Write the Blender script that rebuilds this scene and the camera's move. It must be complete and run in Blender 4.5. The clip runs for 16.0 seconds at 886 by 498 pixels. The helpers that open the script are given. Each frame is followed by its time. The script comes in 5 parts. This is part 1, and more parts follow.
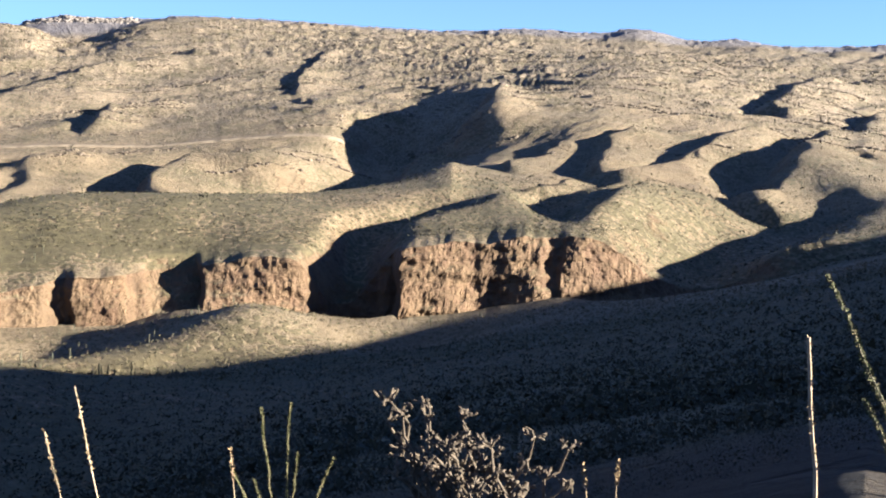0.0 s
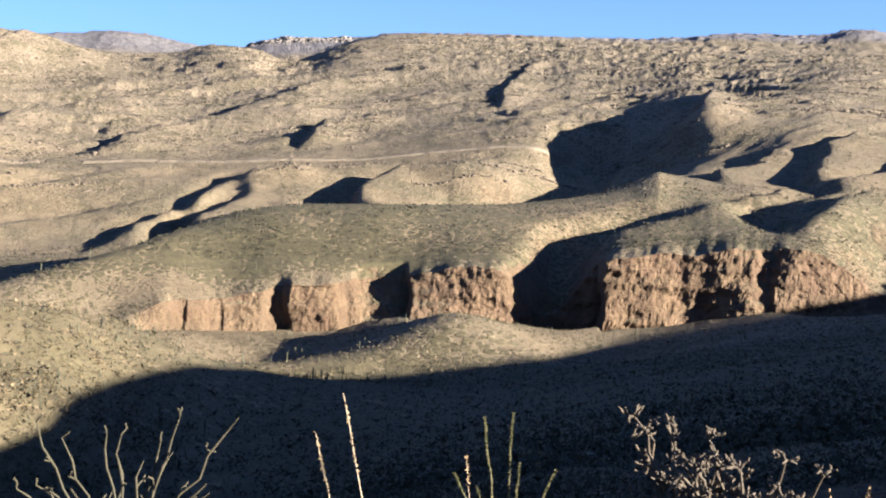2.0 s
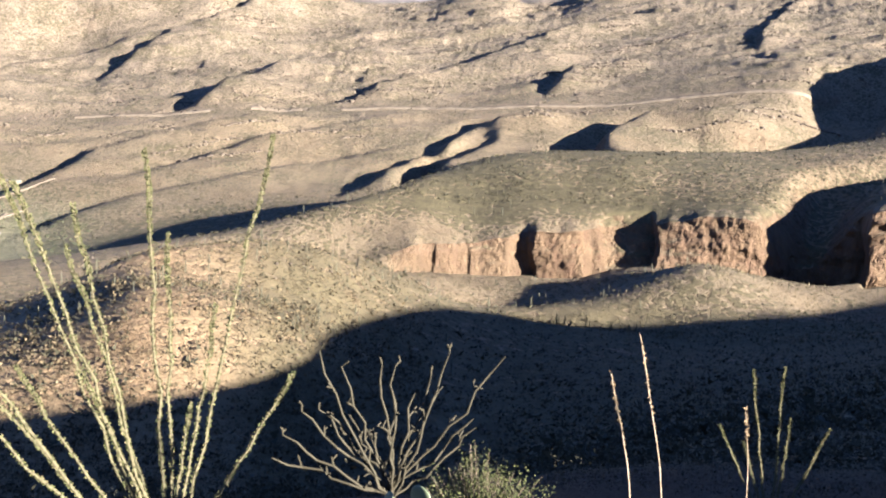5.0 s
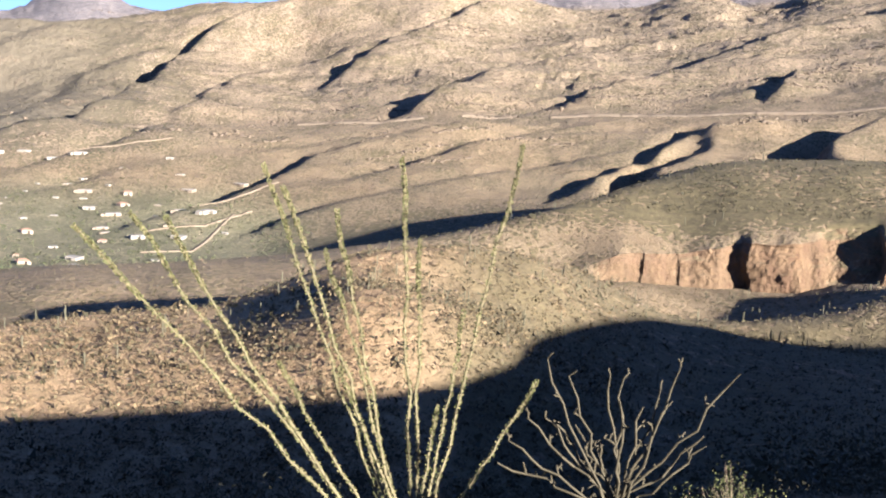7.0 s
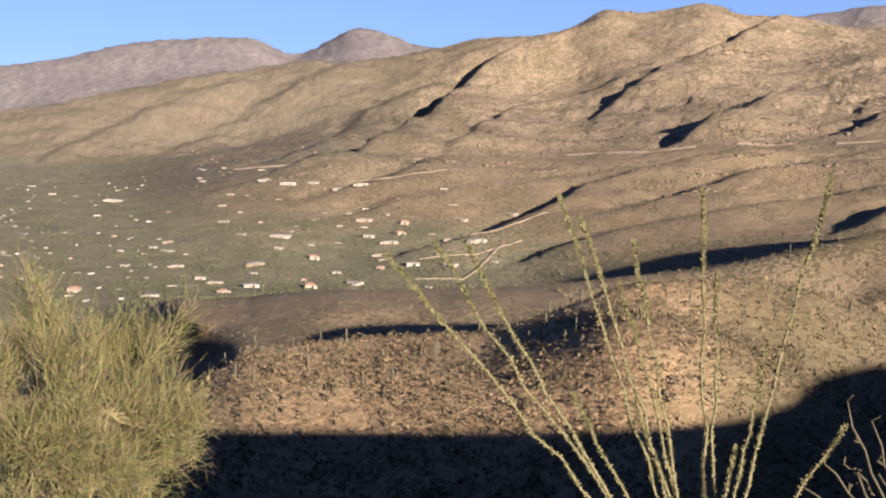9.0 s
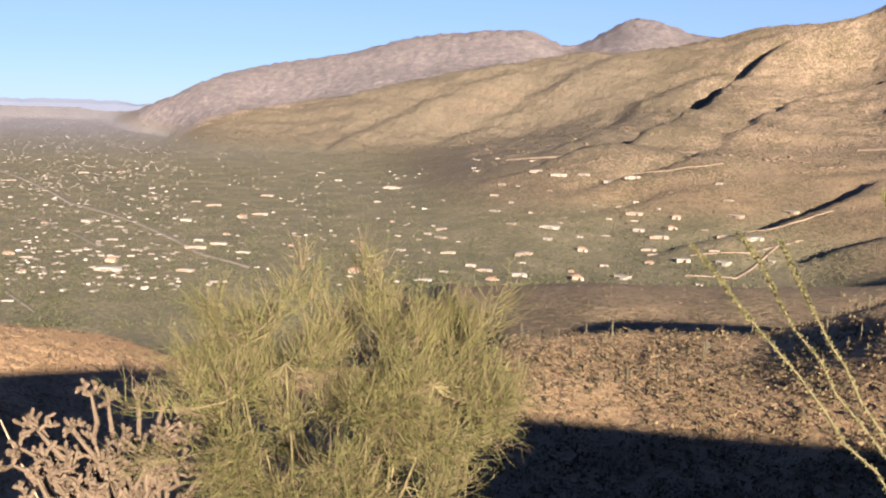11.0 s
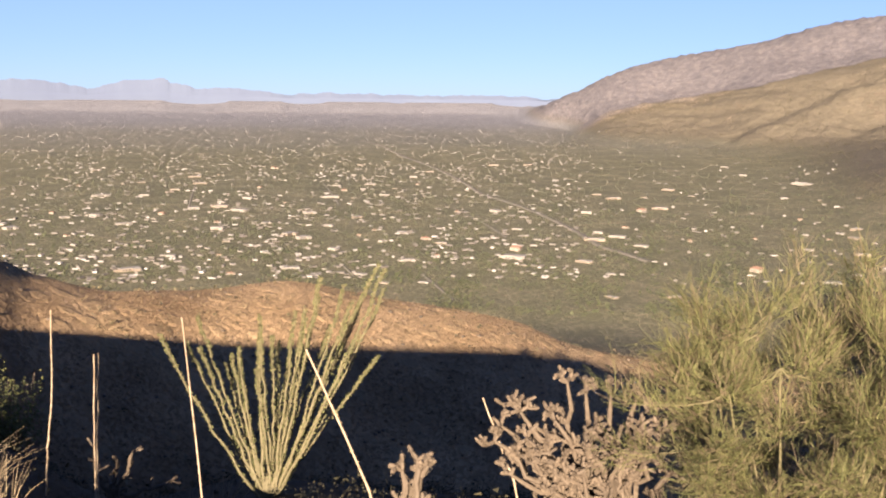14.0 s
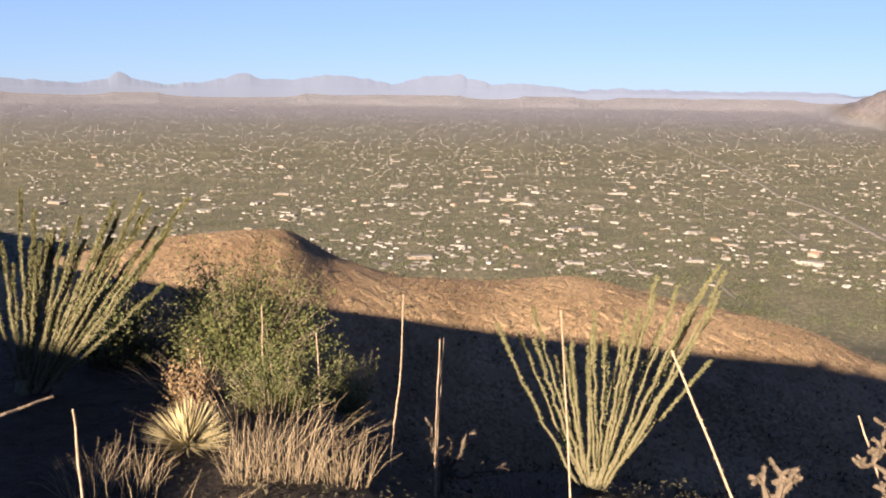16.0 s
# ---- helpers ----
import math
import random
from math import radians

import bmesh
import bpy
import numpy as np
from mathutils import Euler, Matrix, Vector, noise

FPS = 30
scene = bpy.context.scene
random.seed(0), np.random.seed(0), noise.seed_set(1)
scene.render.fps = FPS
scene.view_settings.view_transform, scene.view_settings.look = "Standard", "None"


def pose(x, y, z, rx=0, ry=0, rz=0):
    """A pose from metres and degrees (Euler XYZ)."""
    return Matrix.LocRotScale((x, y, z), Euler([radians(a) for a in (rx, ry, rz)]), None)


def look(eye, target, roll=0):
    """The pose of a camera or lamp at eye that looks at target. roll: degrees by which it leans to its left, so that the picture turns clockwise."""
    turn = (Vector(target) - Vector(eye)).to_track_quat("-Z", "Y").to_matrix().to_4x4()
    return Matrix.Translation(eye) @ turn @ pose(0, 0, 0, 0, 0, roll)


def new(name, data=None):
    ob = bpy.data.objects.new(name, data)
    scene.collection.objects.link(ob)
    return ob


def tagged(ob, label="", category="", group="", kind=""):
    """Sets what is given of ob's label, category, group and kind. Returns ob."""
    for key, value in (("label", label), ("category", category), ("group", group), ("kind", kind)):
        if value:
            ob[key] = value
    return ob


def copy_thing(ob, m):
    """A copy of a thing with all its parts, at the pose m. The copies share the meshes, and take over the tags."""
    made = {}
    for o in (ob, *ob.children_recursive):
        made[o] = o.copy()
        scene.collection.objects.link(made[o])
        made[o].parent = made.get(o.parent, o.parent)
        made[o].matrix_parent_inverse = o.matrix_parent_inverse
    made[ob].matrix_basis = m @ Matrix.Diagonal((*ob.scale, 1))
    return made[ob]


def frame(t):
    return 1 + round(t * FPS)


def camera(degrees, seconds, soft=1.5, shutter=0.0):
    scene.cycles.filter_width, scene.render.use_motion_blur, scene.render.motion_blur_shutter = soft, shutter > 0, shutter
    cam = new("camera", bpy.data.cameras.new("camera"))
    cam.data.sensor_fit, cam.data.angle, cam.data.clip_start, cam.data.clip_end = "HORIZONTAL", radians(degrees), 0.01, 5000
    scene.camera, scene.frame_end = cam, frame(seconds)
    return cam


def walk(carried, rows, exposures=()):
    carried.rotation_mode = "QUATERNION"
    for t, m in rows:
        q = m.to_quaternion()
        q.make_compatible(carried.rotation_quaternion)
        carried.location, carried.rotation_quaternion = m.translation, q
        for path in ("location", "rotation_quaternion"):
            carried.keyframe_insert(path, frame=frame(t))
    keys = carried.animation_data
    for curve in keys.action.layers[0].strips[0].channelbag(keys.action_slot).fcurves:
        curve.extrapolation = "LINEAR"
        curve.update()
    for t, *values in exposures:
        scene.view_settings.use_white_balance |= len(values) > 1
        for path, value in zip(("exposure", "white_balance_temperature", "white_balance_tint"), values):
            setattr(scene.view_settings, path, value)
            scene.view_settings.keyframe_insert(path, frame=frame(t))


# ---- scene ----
cam = camera(47.33, 16.0, 2.0)
PATH = [
    (0.0, pose(0.000, 0.000, 1.650, 85.64, -3.44, -0.05)),
    (0.5, pose(-0.054, -0.028, 1.653, 85.81, -3.30, 2.60)),
    (1.0, pose(-0.118, -0.060, 1.672, 85.87, -3.20, 5.48)),
    (1.5, pose(-0.177, -0.071, 1.677, 85.81, -3.13, 8.48)),
    (2.0, pose(-0.242, -0.090, 1.667, 85.61, -2.97, 11.48)),
    (2.5, pose(-0.308, -0.089, 1.665, 85.19, -2.86, 14.34)),
    (3.0, pose(-0.358, -0.082, 1.652, 84.59, -2.65, 16.98)),
    (5.5, pose(-0.547, -0.178, 1.605, 81.41, -2.71, 27.72)),
    (6.0, pose(-0.609, -0.214, 1.611, 81.36, -2.78, 30.58)),
    (6.5, pose(-0.672, -0.256, 1.615, 81.52, -2.72, 33.73)),
    (7.0, pose(-0.742, -0.301, 1.614, 81.81, -2.50, 37.08)),
    (7.5, pose(-0.780, -0.340, 1.616, 82.20, -2.22, 40.72)),
    (8.0, pose(-0.792, -0.404, 1.613, 82.59, -1.86, 44.51)),
    (8.5, pose(-0.830, -0.419, 1.616, 82.83, -1.46, 48.34)),
    (9.0, pose(-0.862, -0.443, 1.613, 82.99, -1.30, 52.15)),
    (11.5, pose(-0.986, -0.716, 1.582, 81.75, -1.47, 71.24)),
    (12.0, pose(-1.016, -0.778, 1.575, 81.39, -1.23, 75.06)),
    (12.5, pose(-1.054, -0.819, 1.566, 81.14, -0.93, 78.83)),
    (13.0, pose(-1.064, -0.858, 1.557, 81.10, -0.78, 82.49)),
    (13.5, pose(-1.074, -0.913, 1.563, 81.18, -0.70, 86.09)),
    (14.0, pose(-1.096, -1.008, 1.582, 81.38, -0.57, 89.76)),
    (14.5, pose(-1.123, -1.118, 1.579, 81.52, -0.74, 93.51)),
    (15.0, pose(-1.108, -1.231, 1.582, 81.47, -0.98, 98.24)),
    (15.5, pose(-1.093, -1.340, 1.570, 81.23, -0.99, 102.33)),
    (16.0, pose(-1.077, -1.409, 1.576, 80.97, -0.70, 106.02)),
]
EXPOSURE = [(0.0, 3.33, 5700, 8), (1.0, 3.25, 5650, 8), (2.2, 3.1, 5600, 9), (3.0, 3.08, 5600, 9), (5.5, 3.33, 5500, 13), (7.5, 3.06, 5700, 15), (9.0, 2.54, 6200, 19), (11.5, 2.75, 6550, 20), (16.0, 2.66, 6650, 19)]
walk(cam, PATH, EXPOSURE)

# ---- light ----
SUN_AZ, SUN_EL = -97.0, 14.2
_a, _e = radians(SUN_AZ), radians(SUN_EL)
SUN_DIR = Vector((-math.sin(_a) * math.cos(_e), math.cos(_a) * math.cos(_e), math.sin(_e)))
world = bpy.data.worlds.new("sky")
scene.world = world
world.use_nodes = True
_wn = world.node_tree.nodes
_sky = _wn.new("ShaderNodeTexSky")
_sky.sky_type = "NISHITA"
_sky.sun_disc = False
_sky.sun_elevation = radians(SUN_EL)
_sky.sun_rotation = radians(-SUN_AZ)
_sky.altitude = 900
_sky.air_density, _sky.dust_density, _sky.ozone_density = 0.7, 0.1, 2.0
_haze = _wn.new("ShaderNodeMix")
_haze.data_type = "RGBA"
_haze.inputs[7].default_value = (1.05, 1.6, 2.15, 1)
_up = _wn.new("ShaderNodeTexCoord")
_split = _wn.new("ShaderNodeSeparateXYZ")
_band = _wn.new("ShaderNodeMapRange")
_band.interpolation_type = "SMOOTHERSTEP"
for _slot, _v in zip(range(1, 5), (0.0, 0.4, 0.62, 0.08)):
    _band.inputs[_slot].default_value = _v
world.node_tree.links.new(_up.outputs["Generated"], _split.inputs[0])
world.node_tree.links.new(_split.outputs["Z"], _band.inputs[0])
world.node_tree.links.new(_band.outputs[0], _haze.inputs[0])
_blue = _wn.new("ShaderNodeMix")
_blue.data_type, _blue.blend_type = "RGBA", "MULTIPLY"
_blue.inputs[0].default_value = 1.0
_blue.inputs[7].default_value = (0.33, 0.395, 0.595, 1)
world.node_tree.links.new(_sky.outputs[0], _blue.inputs[6])
world.node_tree.links.new(_blue.outputs[2], _haze.inputs[6])
world.node_tree.links.new(_haze.outputs[2], _wn["Background"].inputs[0])
_wn["Background"].inputs[1].default_value = 0.053
_sun = bpy.data.lights.new("sun", "SUN")
_sun.energy, _sun.angle, _sun.color = 5.0, radians(0.55), (1.0, 0.86, 0.67)
_sun_ob = new("sun", _sun)
_sun_ob.matrix_world = look(SUN_DIR * 300, (0, 0, 0))

# ---- terrain form ----
EYE = 1.65


def lattice(ix, iy, seed):
    h = (ix.astype(np.int64) * 374761393 + iy.astype(np.int64) * 668265263 + seed * 974634777) & 0xFFFFFFFF
    h = ((h ^ (h >> 13)) * 1274126177) & 0xFFFFFFFF
    return ((h ^ (h >> 16)) & 0xFFFF) / 65535.0 * 2 * np.pi


def pnoise(x, y, seed=0):
    """Gradient noise, about -0.7 to 0.7."""
    ix, iy = np.floor(x), np.floor(y)
    fx, fy = x - ix, y - iy
    ux, uy = fx * fx * fx * (fx * (fx * 6 - 15) + 10), fy * fy * fy * (fy * (fy * 6 - 15) + 10)

    def g(a, b):
        t = lattice(ix + a, iy + b, seed)
        return np.cos(t) * (fx - a) + np.sin(t) * (fy - b)
    top = g(0, 0) * (1 - ux) + g(1, 0) * ux
    low = g(0, 1) * (1 - ux) + g(1, 1) * ux
    return top * (1 - uy) + low * uy


def fbm(x, y, octaves=4, seed=0):
    total, a = 0, 1.0
    for i in range(octaves):
        total, a = total + a * pnoise(x * 2 ** i, y * 2 ** i, seed + i), a * 0.5
    return total


def ridged(x, y, octaves=4, seed=0):
    """0 in gullies, about 1 on spurs."""
    total, a, norm = 0, 1.0, 0
    for i in range(octaves):
        total, norm, a = total + a * (1 - np.abs(pnoise(x * 2 ** i, y * 2 ** i, seed + i)) * 2), norm + a, a * 0.45
    return total / norm


def slopes(x, y):
    """Slopes of a curve through the knots that never overshoots; x and y: knots along the first axis."""
    h, d = np.diff(x, axis=0), np.diff(y, axis=0) / np.diff(x, axis=0)
    m = np.zeros_like(y)
    w1, w2 = 2 * h[1:] + h[:-1], h[1:] + 2 * h[:-1]
    same = d[1:] * d[:-1] > 0
    safe0, safe1 = np.where(same, d[:-1], 1), np.where(same, d[1:], 1)
    m[1:-1] = np.where(same, (w1 + w2) / (w1 / safe0 + w2 / safe1), 0)
    m[0], m[-1] = d[0], d[-1]
    return m


def hermite(t, h, y0, y1, m0, m1):
    return (1 + 2 * t) * (1 - t) ** 2 * y0 + t * (1 - t) ** 2 * h * m0 + t * t * (3 - 2 * t) * y1 + t * t * (t - 1) * h * m1


def curve(x, knots, column):
    k = np.array(knots, float)
    kx, ky = k[:, 0], k[:, column]
    m = slopes(kx, ky)
    x = np.clip(x, kx[0], kx[-1])
    i = np.clip(np.searchsorted(kx, x) - 1, 0, len(kx) - 2)
    h = kx[i + 1] - kx[i]
    return hermite((x - kx[i]) / h, h, ky[i], ky[i + 1], m[i], m[i + 1])


def smooth(a, b, x):
    t = np.clip((x - a) / (b - a), 0, 1)
    return t * t * (3 - 2 * t)


def valley_floor(r):
    """The basin drops away from the hill; what lies far out is drawn nearer along its line of sight."""
    d = np.where(r < 2500, r, 2500 - 2400 * np.log(np.maximum(1 - (r - 2500) / 2400, 1e-4)))
    return EYE - r * 170 / np.minimum(d, 26000)


# Landform lines round the lookout: heading (degrees to the left of the canyon view), distance, height angle from the eye.
BENCH = [(-24, 4, -20), (0, 4, -27), (60, 4, -28), (88, 4.6, -24.5), (95, 5, -23.3), (104, 6, -22), (110, 7, -22), (112.5, 7.4, -21), (117, 7.6, -18.5), (121, 7.8, -17.6), (130, 8.5, -16.6)]
BREAK = [(-24, 14, -14), (0, 12, -22), (60, 12, -22.5), (95, 12, -20.5), (104, 11, -19.4), (110, 11.2, -20), (112.5, 11.5, -19), (117, 12, -15.6), (121, 12.5, -13.0), (130, 14, -11.7)]
TOE = [(-24, 200, -8), (-14, 200, -10.5), (0, 220, -13.5), (8, 240, -14.8), (17, 230, -17), (28, 180, -21), (41, 150, -23),
       (54, 150, -24), (67, 140, -24.5), (82, 126, -25.5), (98, 112, -26), (115, 95, -26), (130, 75, -22)]
NEAR_CREST = [(-24, 420, -4.2), (-14, 430, -7.4), (0, 470, -10.5), (8, 500, -11), (17, 480, -11.4), (23, 420, -11.4), (28, 370, -10.1),
              (33, 330, -8.2), (36, 310, -7.9), (41, 300, -8.2), (46, 290, -10.2), (50, 280, -11.6), (59, 265, -12.3), (63, 255, -12.9), (67, 245, -14.5),
              (75, 235, -14.6), (82, 215, -13.9), (86, 205, -12.5), (94, 195, -11.2), (99, 190, -10.3), (104, 178, -10.7)]
NEAR_CREST_WEST = [(108, 170, -10.6), (112, 165, -9.5), (115.7, 160, -7.85), (122, 155, -8.2), (130, 150, -9.6)]
CLIFF_FOOT = [(-24, 800, -2.7), (-20, 780, -3.9), (-15, 760, -5.15), (-11.4, 742, -5.95), (-7.4, 722, -6.55), (-4.2, 705, -7.25), (1.5, 690, -8.25), (4.1, 690, -8.1), (8, 685, -7.95), (12.5, 680, -8.4), (18, 670, -9.35),
              (23.5, 660, -9.4), (28, 640, -9.4), (29.6, 632, -9.6), (31, 620, -9.8), (41, 540, -11.2), (46, 440, -12.8), (54.6, 430, -13.2), (63, 420, -14.4), (67, 520, -15), (75, 760, -13), (130, 700, -14)]
CLIFF_RIM = [(-24, 814, -2.0), (-19.8, 800, -2.5), (-15, 782, -3.2), (-13.4, 772, -2.96), (-10.5, 755, -2.4), (-7, 738, -3.15), (-0.8, 710, -4.0), (2.4, 704, -4.4), (6, 700, -5.0), (10, 698, -5.35), (13, 695, -5.95),
             (18, 684, -6.7), (20, 680, -6.9), (23.4, 674, -7.6), (26.4, 660, -7.85), (28, 652, -8.45), (29.6, 646, -9.2), (31, 640, -9.6), (41, 590, -10.6), (46, 500, -11.3), (55, 480, -11.8), (63, 470, -12.6), (67, 600, -13.2), (75, 800, -12), (130, 740, -13.2)]
PLATEAU = [(-24, 1300, 0.5), (-14, 1300, 0.4), (-8, 1450, 0.9), (-4, 1500, 0.9), (-0.5, 1480, 0.7), (1.2, 1300, -0.1), (3.4, 1120, -0.95), (9, 980, -1.75), (14, 930, -2.0), (17.3, 920, -2.15),
           (20.7, 895, -2.45), (25.7, 830, -3.7), (29.8, 755, -5.25), (34.5, 700, -6.8), (40, 660, -8.2), (46, 590, -9.5), (52, 550, -10.2), (60, 535, -10.7), (66, 560, -11.3), (71, 800, -11.4), (75, 900, -10.8), (130, 900, -10.8)]
HIDDEN_CANYON = [(-24, 1500, 1.6), (-8, 1600, 2.0), (-4, 1640, 1.8), (-0.5, 1640, 0.6), (3.2, 1400, -1.9), (9, 1250, -3.5), (17, 1250, -3.5), (23, 1200, -4),
                 (28, 1120, -5.5), (34.5, 1050, -6.9), (41, 1000, -8.3), (50, 1050, -9.1), (130, 1050, -9.2)]
BENCH_ROAD = [(-24, 2000, 3), (-8, 1800, 3.4), (-3.5, 1800, 3.6), (0, 1900, 2.6), (3, 1900, 2.2), (6.5, 1800, 1.8), (12, 1800, 1.13), (20, 1800, 0.33), (28.6, 1850, -.32),
              (40, 1900, -1.2), (45, 1950, -1.54), (53, 2000, -2.05), (64, 2100, -2.75), (72, 2500, -3.74), (80, 2700, -3.6), (130, 2700, -3.6)]
MID_RIDGE = [(-24, 2700, 4.6), (-16, 2700, 5.6), (-10, 2700, 6.4), (-6, 2500, 5.7), (-2.8, 2250, 4.75), (0, 2400, 4.9), (4, 2600, 5.3), (9, 2700, 5.3),
             (16, 2700, 4.8), (23, 2700, 4), (30, 2800, 3.5), (40, 2900, 3), (45, 3000, 1.8), (53, 3000, 0.5), (58, 3000, -0.4), (64, 3100, -1.5), (72, 3100, -2.6), (80, 3300, -2.6), (130, 3300, -3.6)]
FRONT_RANGE = [(-24, 3800, 7.0), (-10, 3800, 7.4), (0, 3700, 7.3), (10, 3700, 7.4), (16.2, 3600, 7.0), (18, 3600, 6.45), (19.2, 3600, 5.9), (20.8, 3600, 5.75), (22.3, 3600, 6.2), (24.3, 3600, 6.3), (26.5, 3600, 5.8), (29.2, 3600, 5.4), (32, 3600, 5.6), (35.6, 3600, 6),
               (38, 3600, 6.6), (41.3, 3600, 6.2), (43.2, 3600, 6.4), (45.5, 3600, 5.3), (50.8, 3600, 4.6), (52.6, 3600, 4.15), (55.7, 3600, 3.55), (60.4, 3600, 3.15), (63.3, 3600, 2.7), (67.4, 3600, 1.95)]
FRONT_RANGE_WEST = [(72.2, 3650, 0.88), (76.2, 3750, 0.07), (80.5, 3850, -0.8), (84, 4000, -2.4), (130, 4000, -2.6)]
FAR_RANGE = [(-24, 4600, 7.7), (-19, 4600, 7.5), (-15.5, 4600, 7.9), (-13.4, 4600, 7.8), (-10.4, 4600, 8.3), (-8, 4600, 7.9), (-5, 4600, 8), (0, 4600, 7.6), (10, 4600, 7.5), (18, 4600, 6.9),
             (21, 4600, 6.7), (24, 4600, 5.9), (29.2, 4600, 6.45), (31.4, 4600, 6.15), (36, 4600, 5.5), (50, 4600, 4)]
FAR_RANGE_WEST = [(53, 4600, 4.2), (56.8, 4600, 5.2), (60.5, 4600, 3.7), (63, 4600, 4.5), (68.6, 4600, 4), (72.5, 4600, 3.1), (79, 4600, 1.77), (83.4, 4600, -.16), (86, 4650, -1.4), (130, 4650, -1.8)]
LINES = [BENCH, BREAK, TOE, NEAR_CREST + NEAR_CREST_WEST, CLIFF_FOOT, CLIFF_RIM, PLATEAU, HIDDEN_CANYON, BENCH_ROAD, MID_RIDGE,
         FRONT_RANGE + FRONT_RANGE_WEST, FAR_RANGE + FAR_RANGE_WEST]
ROUGH = [0.0, 0.03, 0.15, 0.9, 1.6, 2.0, 2.0, 5, 9, 16, 34, 34, 30, 4]
STEPS = [6, 8, 26, 40, 34, 22, 36, 20, 44, 46, 36, 20, 4]
# Rounded hills near the wash: heading, distance, height, half-width in degrees, half-depth in metres
MOUNDS = [(10.5, 590, 15, 4.2, 55), (22.5, 575, -15, 4.2, 48), (28, 520, -14, 3.6, 60), (2.2, 580, -12, 4.4, 45), (40, 225, 8, 11, 30), (36, 280, -6, 9, 26), (-3.4, 960, 8, 3.4, 90)]
# Spurs of the mountain: height over the slope, steepness away from the light and towards it, crest as heading and height angle from the eye
RIDGES = [
    (26, 0.6, 0.26, ((-3.1, 5.25, 14), (-2.4, 4.2, 20), (-1.2, 2.9), (0.8, 1.85, 22), (2.6, 0.2, 12))),
    (14, 0.55, 0.2, ((-10.4, 3.1), (-9.4, 2.6), (-8.6, 1.0))),
    (15, 0.5, 0.15, ((-2.2, 3.2), (-0.4, 2.3), (1.0, 1.7), (2.5, 0.25))),
    (12, 0.5, 0.18, ((-14.2, 2.2), (-13.0, 1.55), (-9.4, 0.7))),
    (12, 0.5, 0.18, ((-11.6, 0.2), (-9.8, -0.5), (-8.6, -1.9))),
    (9, 0.5, 0.15, ((-8.2, 0.4), (-5.7, -0.3))),
    (11, 0.5, 0.15, ((-6.3, 1.8), (-3.9, 0.85))),
    (14, 0.55, 0.2, ((-17.0, 3.6), (-15.6, 3.05), (-14.2, 2.2))),
    (27, 0.6, 0.22, ((-21.0, 3.6), (-18.9, 1.7), (-17.4, 0.4, 16))),
    (24, 0.6, 0.2, ((-19.9, 6.2), (-18.9, 5.7), (-17.8, 4.8))),
    (18, 0.55, 0.2, ((-23.8, 4.6), (-22.6, 3.95), (-22.6, 2.5))),
    (27, 0.7, 0.26, ((10.8, 0.5), (14.0, 0.3), (15.4, -0.6), (16.6, -1.9))),
    (18, 0.7, 0.28, ((15.6, 3.1), (18.2, 2.75), (18.8, 1.8))),
    (16, 0.6, 0.12, ((14.4, 5.85), (18.2, 4.9), (22.6, 3.35))),
    (16, 0.6, 0.22, ((20.4, -0.1), (23.4, -0.7), (24.8, -2.2), (25.4, -3.4))),
    (11, 0.55, 0.15, ((26.5, -2.75), (27.7, -3.4), (29.1, -4.2))),
    (22, 0.7, 0.14, ((30, 3.3), (33.3, 2.35), (36.0, 1.3), (38.1, 0.2))),
    (18, 0.7, 0.14, ((26, 4.0), (28.2, 3.55), (31.8, 3.0), (35.1, 1.9))),
    (18, 0.65, 0.14, ((22.9, 2.9), (26.3, 1.8), (29.2, 1.15))),
    (15, 0.6, 0.15, ((20.4, 3.4), (23.4, 2.65), (25.4, 2.15))),
    (14, 0.6, 0.14, ((28.5, 0.75), (31.5, 0.0), (33.5, -0.35))),
    (46, 0.9, 0.2, ((46.7, 4.95), (49.7, 3.7), (51.7, 1.8), (54.0, 0.05), (57.5, -1.4))),
    (30, 0.7, 0.14, ((40, 3.5), (43.5, 2.4), (48.5, 1.05), (51.9, -1.4), (54, -2.4))),
    (26, 0.7, 0.18, ((31, 2.8), (33.4, 2.1), (35.9, 1.35), (38.5, 0.05))),
    (36, 0.8, 0.2, ((33.8, 6.1), (36.7, 4.75), (38.9, 3.9), (41.4, 2.6))),
    (18, 0.8, 0.14, ((40.8, 2.6), (43.5, 2.05), (45.0, 1.3))),
    (17, 0.6, 0.12, ((37.5, -1.4), (41.2, -2.35), (43.9, -3.1), (47.0, -4.9))),
    (13, 0.30, 0.1, ((36.1, -1.15), (42.7, -2.3), (50.0, -3.3), (55.1, -4.5))),
    (13, 0.34, 0.1, ((32, -1.4), (34.6, -2.0), (42.0, -4.3), (47.3, -5.4), (50.8, -6.3))),
    (10, 0.34, 0.1, ((29.7, -2.7), (38.9, -4.9), (45.7, -6.8))),
    (15, 0.24, 0.16, ((57.4, 3.0), (62.0, 0.75), (66.3, -1.5))),
    (14, 0.24, 0.16, ((52.3, 2.3), (56.4, 0.6), (60.5, -1.9))),
    (12, 0.22, 0.16, ((63.5, 2.0), (68, 0.4), (73, -2.0))),
    (11, 0.9, 0.2, ((7.0, 6.3), (8.0, 5.3), (8.4, 4.4))),
]
